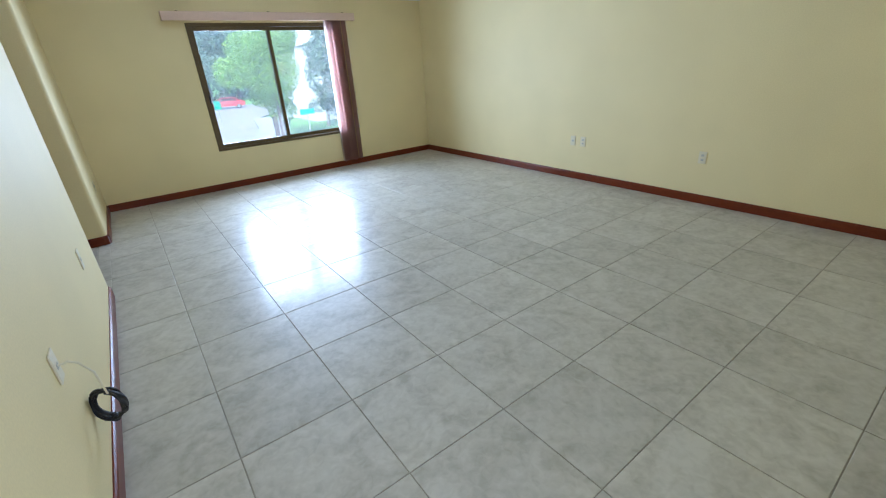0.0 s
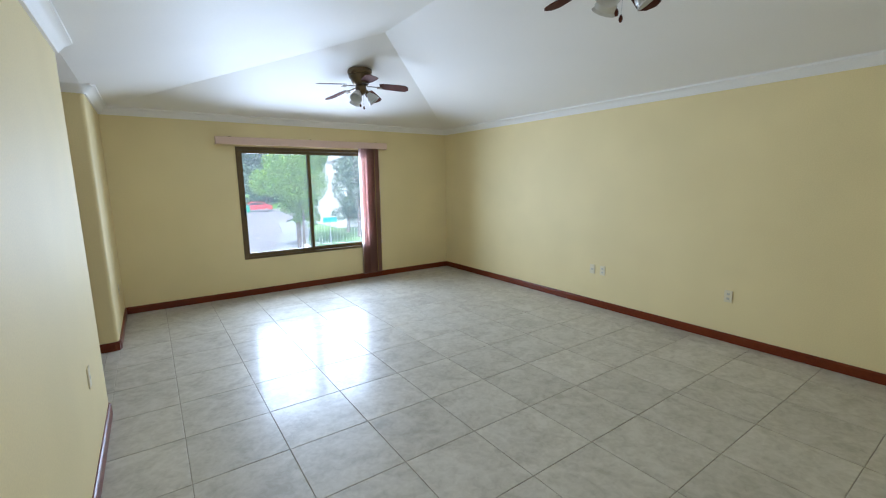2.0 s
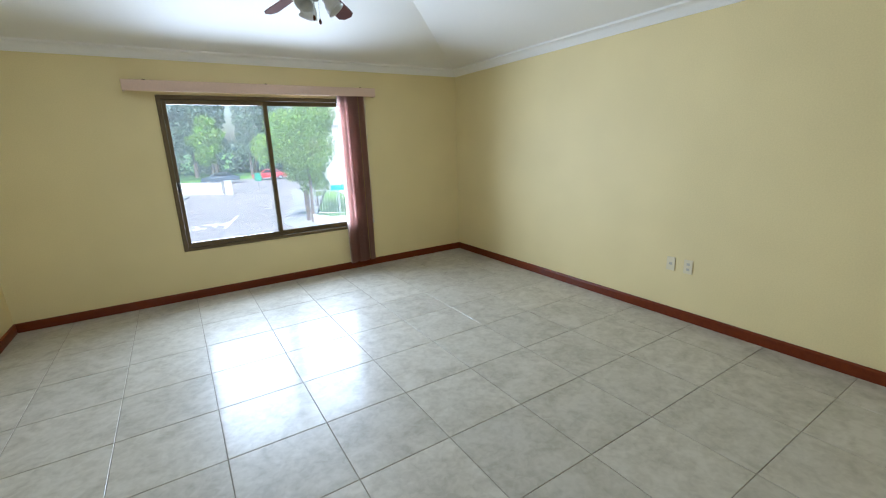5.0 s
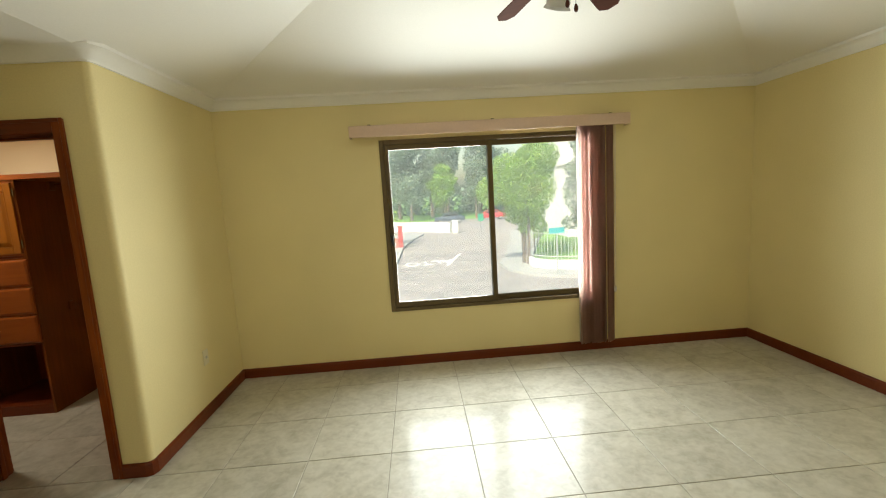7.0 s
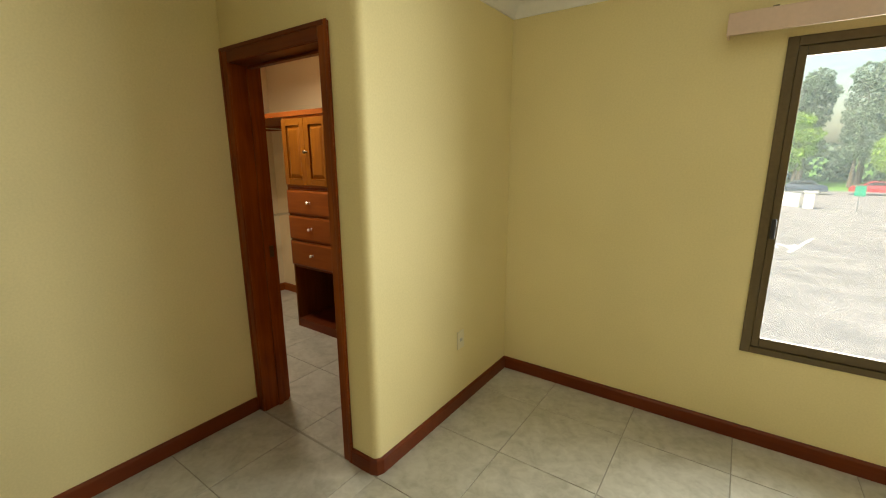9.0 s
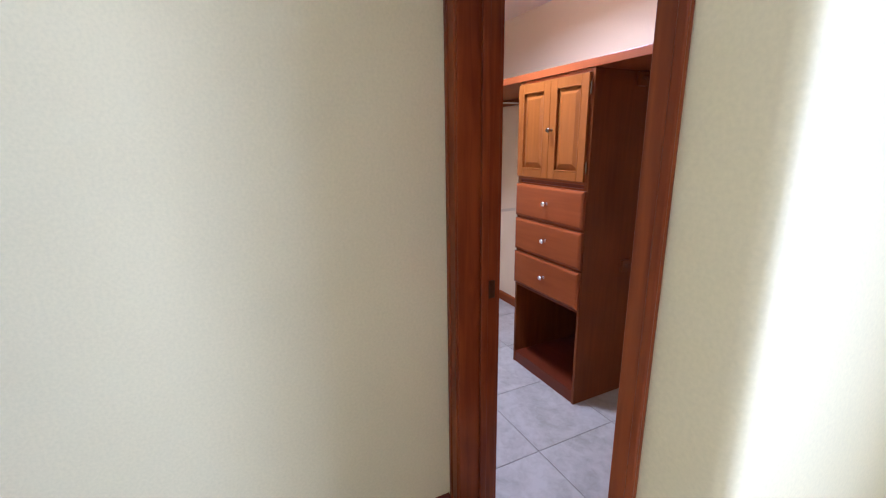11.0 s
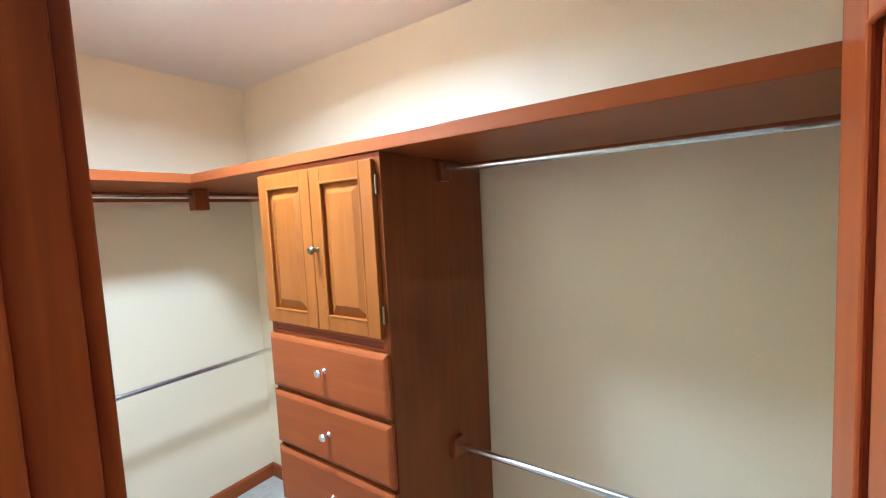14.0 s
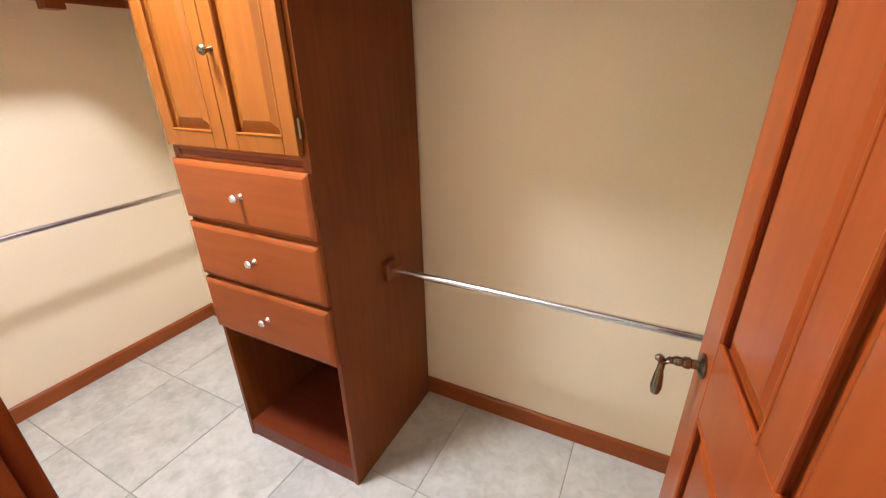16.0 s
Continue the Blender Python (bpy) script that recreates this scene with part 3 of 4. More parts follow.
def blind():
    th = thing("vertical_blind", pose(0, 0, 0), label="rose and wine vertical blind drawn to one side", category="blind")
    part("headrail", box(-3.72, -1.25, -0.055, -0.012, 2.125, 2.155, 0.004), VALANCE, th)
    part("valance", box(-3.725, -1.245, -0.108, -0.096, 2.10, 2.198, 0.003), VALANCE, th, "pale pink valance board")
    for xa, xb in ((-3.725, -3.715), (-1.255, -1.245)):
        part("valance_return", box(xa, xb, -0.0955, -0.006, 2.10, 2.198, 0.002), VALANCE, th)
    for x in (-3.55, -2.48, -1.42):
        part("bracket", box(x - 0.012, x + 0.012, -0.095, -0.003, 2.198, 2.206, 0.002), NICKEL, th)
    rnd = random.Random(4)
    xs = np.linspace(-1.71, -1.405, 11)
    for i, x in enumerate(xs):
        mat = SLAT_C if i == 0 else SLAT_A
        a = radians(rnd.uniform(28, 58) if i else 84)
        w, h0 = 0.044, 0.085 + rnd.uniform(0, 0.008)
        bm = bmesh.new()
        ring = []
        for k in range(7):
            u = -w + 2 * w * k / 6
            bow = 0.006 * (1 - (u / w) ** 2)
            px, py = x + u * math.cos(a) + bow * math.sin(a), -0.055 + u * math.sin(a) - bow * math.cos(a)
            ring.append((bm.verts.new((px, py, h0)), bm.verts.new((px, py, 2.118))))
        fs = [bm.faces.new((p[0], q[0], q[1], p[1])) for p, q in zip(ring, ring[1:])]
        bmesh.ops.solidify(bm, geom=fs, thickness=0.0012)
        part("slat", bm, mat, th, smooth=True)
    part("cord", tube(((-1.375, -0.06, 2.12), (-1.372, -0.06, 1.4), (-1.376, -0.06, 0.62)), 0.0022, 6), SLAT_C, th)
    part("cord", tube(((-1.362, -0.058, 2.12), (-1.365, -0.058, 1.3), (-1.366, -0.058, 0.62)), 0.0022, 6), SLAT_C, th)
    part("cord_weight", lathe([(0.004, 0), (0.012, -0.01), (0.012, -0.05), (0.005, -0.06)], 12, Matrix.Translation((-1.371, -0.059, 0.625))), SLAT_C, th)


blind()


# ---- ceiling fans ----
def fan(x, y, turn):
    zc = RISE0 + SLOPE * min(-y, y - YS)
    th = thing("ceiling_fan", pose(x, y, zc - 0.018, -5 if y > -3 else 2), label="five-bladed ceiling fan with frosted glass shades", category="ceiling fan", group="ceiling fans along the ridge")
    part("canopy", lathe([(0.136, 0.016), (0.140, -0.006), (0.138, -0.020), (0.130, -0.028), (0.133, -0.036), (0.128, -0.045)], 32), FAN_METAL, th, "antique brass canopy", smooth=True)
    part("motor", lathe([(0.122, -0.046), (0.127, -0.054), (0.124, -0.068), (0.108, -0.088), (0.103, -0.108), (0.090, -0.135), (0.076, -0.150), (0.060, -0.156)], 32), FAN_METAL, th, smooth=True)
    part("switch_housing", lathe([(0.055, -0.157), (0.062, -0.17), (0.062, -0.215), (0.050, -0.235), (0.034, -0.25), (0.018, -0.262)], 24), FAN_METAL, th, smooth=True)
    for k in range(5):
        m = Matrix.Rotation(radians(turn + 72 * k), 4, "Z")
        droop = Matrix.Translation((0, 0, -0.143)) @ Matrix.Rotation(radians(7.5), 4, "Y")
        bm = box(0.07, 0.20, -0.010, 0.010, -0.015, -0.007, 0.003)
        box(0.185, 0.245, -0.036, 0.036, -0.020, -0.014, 0.003, bm=bm)
        bmesh.ops.transform(bm, matrix=m @ droop, verts=bm.verts)
        part("blade_arm", bm, FAN_METAL, th)
        bm = bmesh.new()
        out = [(0.215, -0.050), (0.29, -0.062), (0.46, -0.068), (0.508, -0.066), (0.545, -0.030), (0.545, 0.030), (0.508, 0.066), (0.46, 0.068), (0.29, 0.062), (0.215, 0.050)]
        lo, hi = [bm.verts.new((px, py, 0)) for px, py in out], [bm.verts.new((px, py, 0.006)) for px, py in out]
        bm.faces.new(lo[::-1])
        bm.faces.new(hi)
        for i in range(len(out)):
            j = (i + 1) % len(out)
            bm.faces.new((lo[i], lo[j], hi[j], hi[i]))
        bmesh.ops.transform(bm, matrix=m @ droop @ Matrix.Rotation(radians(-13), 4, "X"), verts=bm.verts)
        part("blade", bm, BLADE, th, "dark reddish wooden blade")
    for k in range(3):
        m = Matrix.Rotation(radians(turn + 55 + 120 * k), 4, "Z") @ Matrix.Translation((0.062, 0, -0.222)) @ Matrix.Rotation(radians(-38), 4, "Y")
        part("lamp_arm", lathe([(0.017, 0.02), (0.020, 0.0), (0.024, -0.03)], 14, m), FAN_METAL, th, smooth=True)
        part("shade", lathe([(0.026, -0.024), (0.034, -0.045), (0.052, -0.075), (0.062, -0.105), (0.060, -0.120), (0.070, -0.135), (0.066, -0.134), (0.055, -0.118), (0.05, -0.08), (0.02, -0.03)], 24, m), FROST, th, "unlit frosted glass bell shade", smooth=True)
    for dx, ln in ((0.022, 0.392), (-0.02, 0.37)):
        part("pull_chain", tube(((dx, 0, -0.25), (dx, 0.003, -ln)), 0.0018, 6), CHROME, th)
        part("pull_weight", lathe([(0.003, 0.012), (0.009, 0), (0.011, -0.014), (0.006, -0.026)], 12, Matrix.Translation((dx, 0.003, -ln))), BLADE, th, smooth=True)


fan(-2.375, -1.668, 43.5)
fan(-2.345, -4.948, 14)


# ---- outlets ----
def outlet(m, slots, label):
    """A wall plate that faces its own -y."""
    th = thing("wall_outlet", m, label=label, category="outlet", group="outlets on the walls")
    part("plate", box(-0.036, 0.036, -0.007, 0, -0.058, 0.058, 0.003), PLASTIC, th)
    for z in slots:
        part("socket", box(-0.013, 0.013, -0.009, -0.0072, z - 0.010, z + 0.010, 0.0006), SOCKET, th)


for yy, zz, sl in ((-3.19, 0.47, (0.0,)), (-3.335, 0.47, (-0.022, 0.022)), (-4.72, 0.455, (-0.022, 0.022)), (-6.13, 0.49, (-0.022, 0.022))):
    outlet(pose(0, yy, zz, 0, 0, -90), sl, "ivory wall outlet low on the cream wall")
for yy, zz in ((-0.612, 0.447), (-3.44, 0.54), (-4.785, 0.60)):
    outlet(pose(XW, yy, zz, 0, 0, 90), (0.0,), "ivory wall outlet low on the cream wall")
outlet(pose(-2.53, YS, 0.53, 0, 0, 180), (-0.022, 0.022), "ivory wall outlet low on the cream wall")

th = thing("coiled_cable", label="black cable coiled and hanging from a wall outlet", category="cable")
rnd = random.Random(2)
pts = []
for i in range(150):
    a = i / 150 * 2 * math.pi * 5.3
    r = 0.066 + 0.008 * math.sin(i * 0.21) + rnd.uniform(-0.001, 0.001)
    pts.append((XW + 0.064 + 0.008 * math.sin(i * 0.13) + 0.75 * r * math.cos(a), -4.665 - 0.5 * r * math.cos(a) + 0.012 * math.sin(i * 0.37), 0.302 + r * math.sin(a)))
part("coil", tube(pts, 0.0056, 6), RUBBER, th, smooth=True)
part("lead", tube(((XW + 0.008, -4.785, 0.60), (XW + 0.035, -4.78, 0.60), (XW + 0.055, -4.765, 0.575), (XW + 0.075, -4.73, 0.50), (XW + 0.075, -4.69, 0.37)), 0.004, 6), PLASTIC, th, smooth=True)
part("tie", lathe([(0.014, -0.012), (0.017, 0.0), (0.014, 0.012)], 10, Matrix.Translation((XW + 0.064, -4.665, 0.238)) @ Matrix.Rotation(radians(90), 4, "X")), RUBBER, th)


# ---- wardrobe fittings ----
CL, CR, CF = -6.84, -6.23, -0.392        # cabinet: sides and front
SZ = 1.883                               # shelf underside


def knob(parent, x, y, z, mat=CHROME, label="polished chrome knob"):
    k = part("knob", lathe([(0.010, 0), (0.006, 0.006), (0.006, 0.016), (0.0125, 0.021), (0.0145, 0.028), (0.010, 0.034)], 18, Matrix.Translation((x, y, z)) @ Matrix.Rotation(radians(90), 4, "X")), mat, parent, label, smooth=True)
    return k


def cabinet():
    th = thing("wardrobe_cabinet", pose(0, 0, 0), label="cedar wardrobe cabinet with two doors, drawers and open base", category="cabinet")
    t = 0.018
    part("side_panel", box(CL, CL + t, CF, CY1 - 0.018, 0, SZ - 0.001, 0.001), CEDAR_SHADED, th)
    part("side_panel", box(CR - t, CR, CF, CY1 - 0.018, 0, SZ - 0.001, 0.001), CEDAR_SHADED, th)
    # dark mahogany on back and boards paints in the open base's shade
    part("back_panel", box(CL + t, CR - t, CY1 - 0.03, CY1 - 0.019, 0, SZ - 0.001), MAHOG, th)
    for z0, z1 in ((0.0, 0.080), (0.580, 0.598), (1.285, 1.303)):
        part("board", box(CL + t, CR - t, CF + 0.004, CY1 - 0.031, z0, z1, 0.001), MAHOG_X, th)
    for x0, x1 in ((CL + t, CL + t + 0.012), (CR - t - 0.012, CR - t)):
        part("face_stile", box(x0, x1, CF + 0.001, CF + 0.02, 0.599, SZ - 0.002), CEDAR_SHADED, th)
    part("face_rail", box(CL + t + 0.0125, CR - t - 0.0125, CF + 0.001, CF + 0.02, 1.304, 1.33), CEDAR_X, th)
    for z0, z1 in ((1.03, 1.09), (0.80, 0.86), (1.235, 1.284)):
        part("drawer_rail", box(CL + t + 0.0125, CR - t - 0.0125, CF + 0.0015, CF + 0.02, z0, z1), CEDAR_X, th)
    part("face_rail", box(CL + t + 0.0125, CR - t - 0.0125, CF + 0.001, CF + 0.02, 1.84, SZ - 0.002), CEDAR_X, th)
    xm = (CL + CR) / 2
    for x0, x1, hx, kx in ((CL + 0.012, xm - 0.0015, CL + 0.006, None), (xm + 0.0015, CR - 0.018, CR - 0.010, xm + 0.022)):
        z0, z1, y0, y1, s = 1.320, 1.862, CF - 0.021, CF - 0.001, 0.052
        d = part("door", box(x0, x0 + s, y0, y1, z0, z1, 0.003), CEDAR_GOLD, th, "golden raised-panel cupboard door")
        part("stile", box(x1 - s, x1, y0, y1, z0, z1, 0.003), CEDAR_GOLD, d)
        part("rail", box(x0 + s, x1 - s, y0, y1, z0, z0 + s, 0.003), CEDAR_GOLD, d)
        part("rail", box(x0 + s, x1 - s, y0, y1, z1 - s, z1, 0.003), CEDAR_GOLD, d)
        part("panel", raised_panel(x0 + s - 0.002, x1 - s + 0.002, z0 + s - 0.002, z1 - s + 0.002, y0 + 0.003, 0.014), CEDAR_GOLD, d)
        part("moulding", bead(x0 + s, x1 - s, z0 + s, z1 - s, y0 + 0.002, 0.0045), CEDAR_GOLD, d, smooth=True)
        for zh in (z0 + 0.075, z1 - 0.075):
            part("hinge", lathe([(0.0045, -0.028), (0.0045, 0.028)], 10, Matrix.Translation((hx, CF - 0.012, zh))), NICKEL, d, "small aged metal hinge", smooth=True)
        if kx:
            knob(d, kx, y0, 1.592, NICKEL, "tarnished metal knob")
    for z0, z1 in ((1.068, 1.273), (0.842, 1.050), (0.606, 0.825)):
        bm = bmesh.new()
        x0, x1, c = CL + 0.004, CR - 0.004, 0.016
        ya, yb, yc = CF - 0.001, CF - 0.014, CF - 0.023
        rings = [[bm.verts.new(p) for p in ((x0 + o, y, z0 + o), (x1 - o, y, z0 + o), (x1 - o, y, z1 - o), (x0 + o, y, z1 - o))] for o, y in ((0, ya), (0, yb), (c * 0.5, yc + 0.003), (c, yc))]
        for a, b2 in zip(rings, rings[1:]):
            for k in range(4):
                bm.faces.new((a[k], a[(k + 1) % 4], b2[(k + 1) % 4], b2[k]))
        bm.faces.new(rings[0][::-1])
        bm.faces.new(rings[-1])
        dr = part("drawer", bm, CEDAR_X, th, "cedar drawer front with bevelled edges")
        knob(dr, xm + 0.01, yc, (z0 + z1) / 2 + 0.005)


cabinet()


def shelf():
    th = thing("corner_shelf", label="reddish cedar shelf running round the wardrobe room corner", category="shelf")
    part("board", box(CX0 + 0.001, CX1 - 0.006, CF - 0.012, CY1 - 0.001, SZ, SZ + 0.041, 0.003), CEDAR_X, th)
    part("board", box(CX0 + 0.001, -7.345, CY0 + 0.01, CF - 0.0125, SZ, SZ + 0.041, 0.003), CEDAR_Y, th)
    part("cleat", box(CX0 + 0.001, CX0 + 0.02, CY0 + 0.02, CY1 - 0.021, SZ - 0.05, SZ - 0.001, 0.002), CEDAR_Y, th)
    part("cleat", box(CX0 + 0.001, CL - 0.001, CY1 - 0.02, CY1 - 0.001, SZ - 0.05, SZ - 0.001, 0.002), CEDAR_X, th)


shelf()


def rod(a, b, label="chromed clothes rod between wooden sockets"):
    th = thing("clothes_rod", label=label, category="clothes rod", group="clothes rods of the wardrobe")
    part("bar", tube((a, b), 0.0125, 14), CHROME, th, smooth=True)
    along_x = abs(a[0] - b[0]) > abs(a[1] - b[1])
    for p, s in ((a, 1), (b, -1)):
        if along_x:
            x0, x1 = sorted((p[0] - s * 0.001, p[0] + s * 0.019))
            bm = box(x0, x1, p[1] - 0.03, p[1] + 0.03, p[2] - 0.04, p[2] + 0.03, 0.004)
        else:
            y0, y1 = sorted((p[1] - s * 0.001, p[1] + s * 0.019))
            bm = box(p[0] - 0.03, p[0] + 0.03, y0, y1, p[2] - 0.04, p[2] + 0.03, 0.004)
        part("socket", bm, CEDAR_SHADED, th, "small wooden rod socket")


RY = -0.075
rod((CR + 0.001, RY, 0.832), (CX1 - 0.006, RY, 0.832))
rod((CR + 0.001, RY, 1.845), (CX1 - 0.006, RY, 1.845))
WR = -7.62
rod((WR, CY0 + 0.002, 0.950), (WR, CY1 - 0.002, 0.950))
rod((WR, CY0 + 0.002, 1.845), (WR, CY1 - 0.002, 1.845))
th = thing("rod_bracket", label="wooden block that carries the upper rod under the shelf", category="bracket")
part("block", box(WR - 0.035, WR + 0.035, -0.285, -0.216, 1.773, SZ - 0.001, 0.004), CEDAR_SHADED, th)

th = thing("ceiling_lamp", label="small round ceiling lamp lighting the wardrobe room", category="lamp")
part("base", lathe([(0.15, 0), (0.15, -0.025), (0.135, -0.032)], 28, Matrix.Translation((-6.60, -0.80, CH))), PLASTIC, th, smooth=True)
part("diffuser", lathe([(0.128, -0.0325), (0.125, -0.042), (0.10, -0.048)], 28, Matrix.Translation((-6.60, -0.80, CH))), FROST, th, "round frosted glass diffuser", smooth=True)

# ---- bathroom glimpse ----
th = thing("vanity_cabinet", label="dark wooden vanity cabinet with a blue top", category="cabinet")
part("body", box(-7.79, -7.22, -4.6, -3.2, 0.08, 0.84, 0.004), VANITY, th)
part("plinth", box(-7.79, -7.28, -4.6, -3.2, 0.0, 0.079), VANITY, th)
part("top", box(-7.795, -7.19, -4.62, -3.18, 0.842, 0.885, 0.006), TOWEL, th, "glossy blue countertop")
for y0, y1 in ((-4.58, -4.13), (-4.12, -3.67), (-3.66, -3.22)):
    d = part("door", box(-7.219, -7.20, y0, y1, 0.12, 0.80, 0.004), VANITY, th)
    part("pull", tube(((-7.199, y1 - 0.05, 0.52), (-7.17, y1 - 0.05, 0.54), (-7.17, y1 - 0.05, 0.60), (-7.199, y1 - 0.05, 0.62)), 0.005, 8), CHROME, d, smooth=True)

# ---- outside ----
GZ = -2.6
bm = bmesh.new()
bm.faces.new([bm.verts.new(p) for p in ((-700, -700, GZ - 0.13), (700, -700, GZ - 0.13), (700, 900, GZ - 0.13), (-700, 900, GZ - 0.13))])
tagged(part("ground", bm, GRASS), "mown green grass reaching to the trees", "grass", kind="structure")
tagged(part("lower_storey", box(-8.0, 0.14, -8.7, 0.20, GZ - 0.2, -0.152), STUCCO), "plain white storey under the rooms", "wall", kind="structure")
road_l = [(-60, 2.0), (-60, 12.0), (-14, 14.0), (-6.2, 17.5), (-4.6, 22.0), (-4.4, 30.0), (-3.6, 36.0), (-2.5, 41.0), (-14, 52.0), (-60, 60)]
road_r = [(60, 66), (24, 60), (12, 48), (6.1, 38.4), (4.2, 29.2), (2.4, 23.0), (1.35, 19.4), (1.4, 17.4), (2.2, 15.7), (3.6, 14.8), (7.0, 14.2), (60, 12), (60, 2)]
tagged(part("road", prism(road_l + road_r, GZ - 0.12, GZ), ASPHALT), "pale cobbled street at a junction", "road", kind="structure")
pv = [(1.35, 19.4), (2.4, 23.0), (4.2, 29.2), (6.1, 38.4), (9.5, 37.8), (6.0, 28.0), (4.0, 22.0), (2.75, 18.6), (2.7, 17.4), (3.2, 16.6), (4.4, 16.0), (8.0, 15.5), (60, 14.2), (60, 12), (7.0, 14.2), (3.6, 14.8), (2.2, 15.7), (1.4, 17.4)]
tagged(part("pavement", prism(pv, GZ - 0.125, GZ + 0.14), CONCRETE), "pale concrete pavement with a rounded kerb", "pavement", kind="structure")
pl = [(-60, 12.0), (-14, 14.0), (-6.2, 17.5), (-4.6, 22.0), (-4.4, 30.0), (-3.6, 36.0), (-2.5, 41.0), (-5.0, 44.0), (-6.0, 38.0), (-6.0, 24.0), (-9.0, 19.0), (-16, 16.5), (-60, 14.5)]
tagged(part("pavement_west", prism(pl, GZ - 0.125, GZ + 0.12), CONCRETE), "pale concrete pavement along the street", "pavement", kind="structure")

# painted word and stop line on the road, to be read by drivers coming this way
txt = bpy.data.curves.new("stop_word", "FONT")
txt.body, txt.size, txt.align_x, txt.align_y = "ALTO", 1.0, "CENTER", "CENTER"
txt.extrude = 0.004
txt.materials.append(ROADPAINT)
word = tagged(new("road_marking", txt), "white word painted on the street", "road marking")
word.matrix_world = Matrix.Translation((-2.6, 22.0, GZ + 0.006)) @ Matrix.Rotation(radians(188), 4, "Z") @ Matrix.Diagonal((1.2, 1.9, 1, 1))
tagged(part("stop_line", prism([(-0.42, 25.1), (-0.28, 25.05), (-1.45, 20.6), (-1.62, 20.65)], GZ + 0.001, GZ + 0.008), ROADPAINT), "white stop line painted on the street", "road marking")


def foliage(name, clumps, count, size, mat, parent, seed):
    """Many small leaf blades scattered through overlapping clumps, as one mesh."""
    rng = np.random.default_rng(seed)
    verts, faces = [], []
    w = np.array([c[3] * c[4] for c in clumps])
    for (cx, cy, cz, rx, rz), k in zip(clumps, (count * w / w.sum()).astype(int)):
        d = rng.normal(size=(k, 3))
        d /= np.linalg.norm(d, axis=1)[:, None]
        rad = rng.uniform(0.45, 1.06, k) ** 0.6
        p = np.array((cx, cy, cz)) + d * rad[:, None] * np.array((rx, rx, rz))
        u = rng.normal(size=(k, 3))
        u /= np.linalg.norm(u, axis=1)[:, None]
        v = np.cross(u, rng.normal(size=(k, 3)))
        v /= np.linalg.norm(v, axis=1)[:, None]
        s = size * rng.uniform(0.6, 1.4, k)[:, None]
        base = len(verts)
        q = np.stack((p - u * s, p + v * s * 0.5, p + u * s, p - v * s * 0.5), 1).reshape(-1, 3)
        verts.extend(q.tolist())
        faces.extend([(base + 4 * i, base + 4 * i + 1, base + 4 * i + 2, base + 4 * i + 3) for i in range(k)])
    me = bpy.data.meshes.new(name)
    me.from_pydata(verts, [], faces)
    me.materials.append(mat)
    ob = new(name, me)
    ob.parent = parent
    return ob


def tree(x, y, height, radius, low, mat, seed, leaves, size, label, trunk_r=0.14, z=GZ, lean=0.0):
    rng = random.Random(seed)
    th = thing("tree", label=label, category="tree", group="trees along the street")
    bm = bmesh.new()
    hl = low + (height - low) * 0.35
    steps = 6
    prev = None
    for i in range(steps + 1):
        f = i / steps
        c = Vector((x + lean * f + 0.06 * math.sin(3 * f), y, z - 0.1 + f * (hl + 0.1)))
        r = trunk_r * (1.25 - 0.75 * f)
        ring = [bm.verts.new(c + Vector((r * math.cos(a), r * math.sin(a), 0))) for a in (2 * math.pi * j / 9 for j in range(9))]
        if prev:
            for j in range(9):
                bm.faces.new((prev[j], prev[(j + 1) % 9], ring[(j + 1) % 9], ring[j]))
        prev = ring
    clumps = []
    for k in range(11):
        a, f = rng.uniform(0, 2 * math.pi), rng.uniform(0.05, 0.95)
        wid = math.sin(math.pi * min(0.92, max(0.18, f))) ** 0.7
        rr = radius * 0.72 * wid * rng.uniform(0.4, 1.0)
        cx, cy, cz = x + lean + rr * math.cos(a), y + rr * math.sin(a), z + low + (height - low) * f
        cr = radius * rng.uniform(0.30, 0.50)
        clumps.append((cx, cy, cz, cr, cr * 0.8))
        if k < 6:
            s = Vector((x + lean * 0.8, y, z + hl * 0.8))
            e = Vector((cx, cy, cz))
            tube((s, (s + e) / 2 + Vector((0, 0, 0.1)), e), trunk_r * 0.28, 6, bm)
    clumps.append((x + lean, y, z + low + (height - low) * 0.55, radius * 0.6, (height - low) * 0.32))
    part("trunk", bm, BARK, th, smooth=True)
    foliage("crown", clumps, leaves, size, mat, th, seed)
    return th


tree(2.75, 18.4, 6.1, 2.55, 1.8, LEAF_BRIGHT, 11, 26000, 0.062, "bright green street tree at the corner", 0.11)
tree(4.7, 24.5, 6.6, 1.7, 2.4, LEAF_FLOWER, 12, 1500, 0.12, "tree with yellow blossom behind the corner", 0.10)
tree(7.4, 21.0, 8.2, 1.5, 2.6, LEAF_HAZED, 13, 2000, 0.15, "tall dark conifer in the corner garden", 0.12)
tree(-6.2, 31.5, 5.2, 1.4, 0.8, LEAF_BRIGHT, 14, 1800, 0.14, "green bush beside the red gatepost", 0.10)
tree(9.0, 27.0, 6.0, 1.9, 0.9, LEAF_HAZED, 15, 4200, 0.12, "dark leafy tree before the white house", 0.12)
wr = random.Random(5)
for i in range(17):
    tx = -46 + i * 5.6 + wr.uniform(-1.5, 1.5)
    tree(tx, 80 + wr.uniform(-6, 10), wr.uniform(12, 18), wr.uniform(4.2, 5.6), wr.uniform(3.2, 5.2), LEAF_HAZED, 30 + i, 5200, 0.30, "tall hazy park tree", 0.35, z=GZ - 0.13)
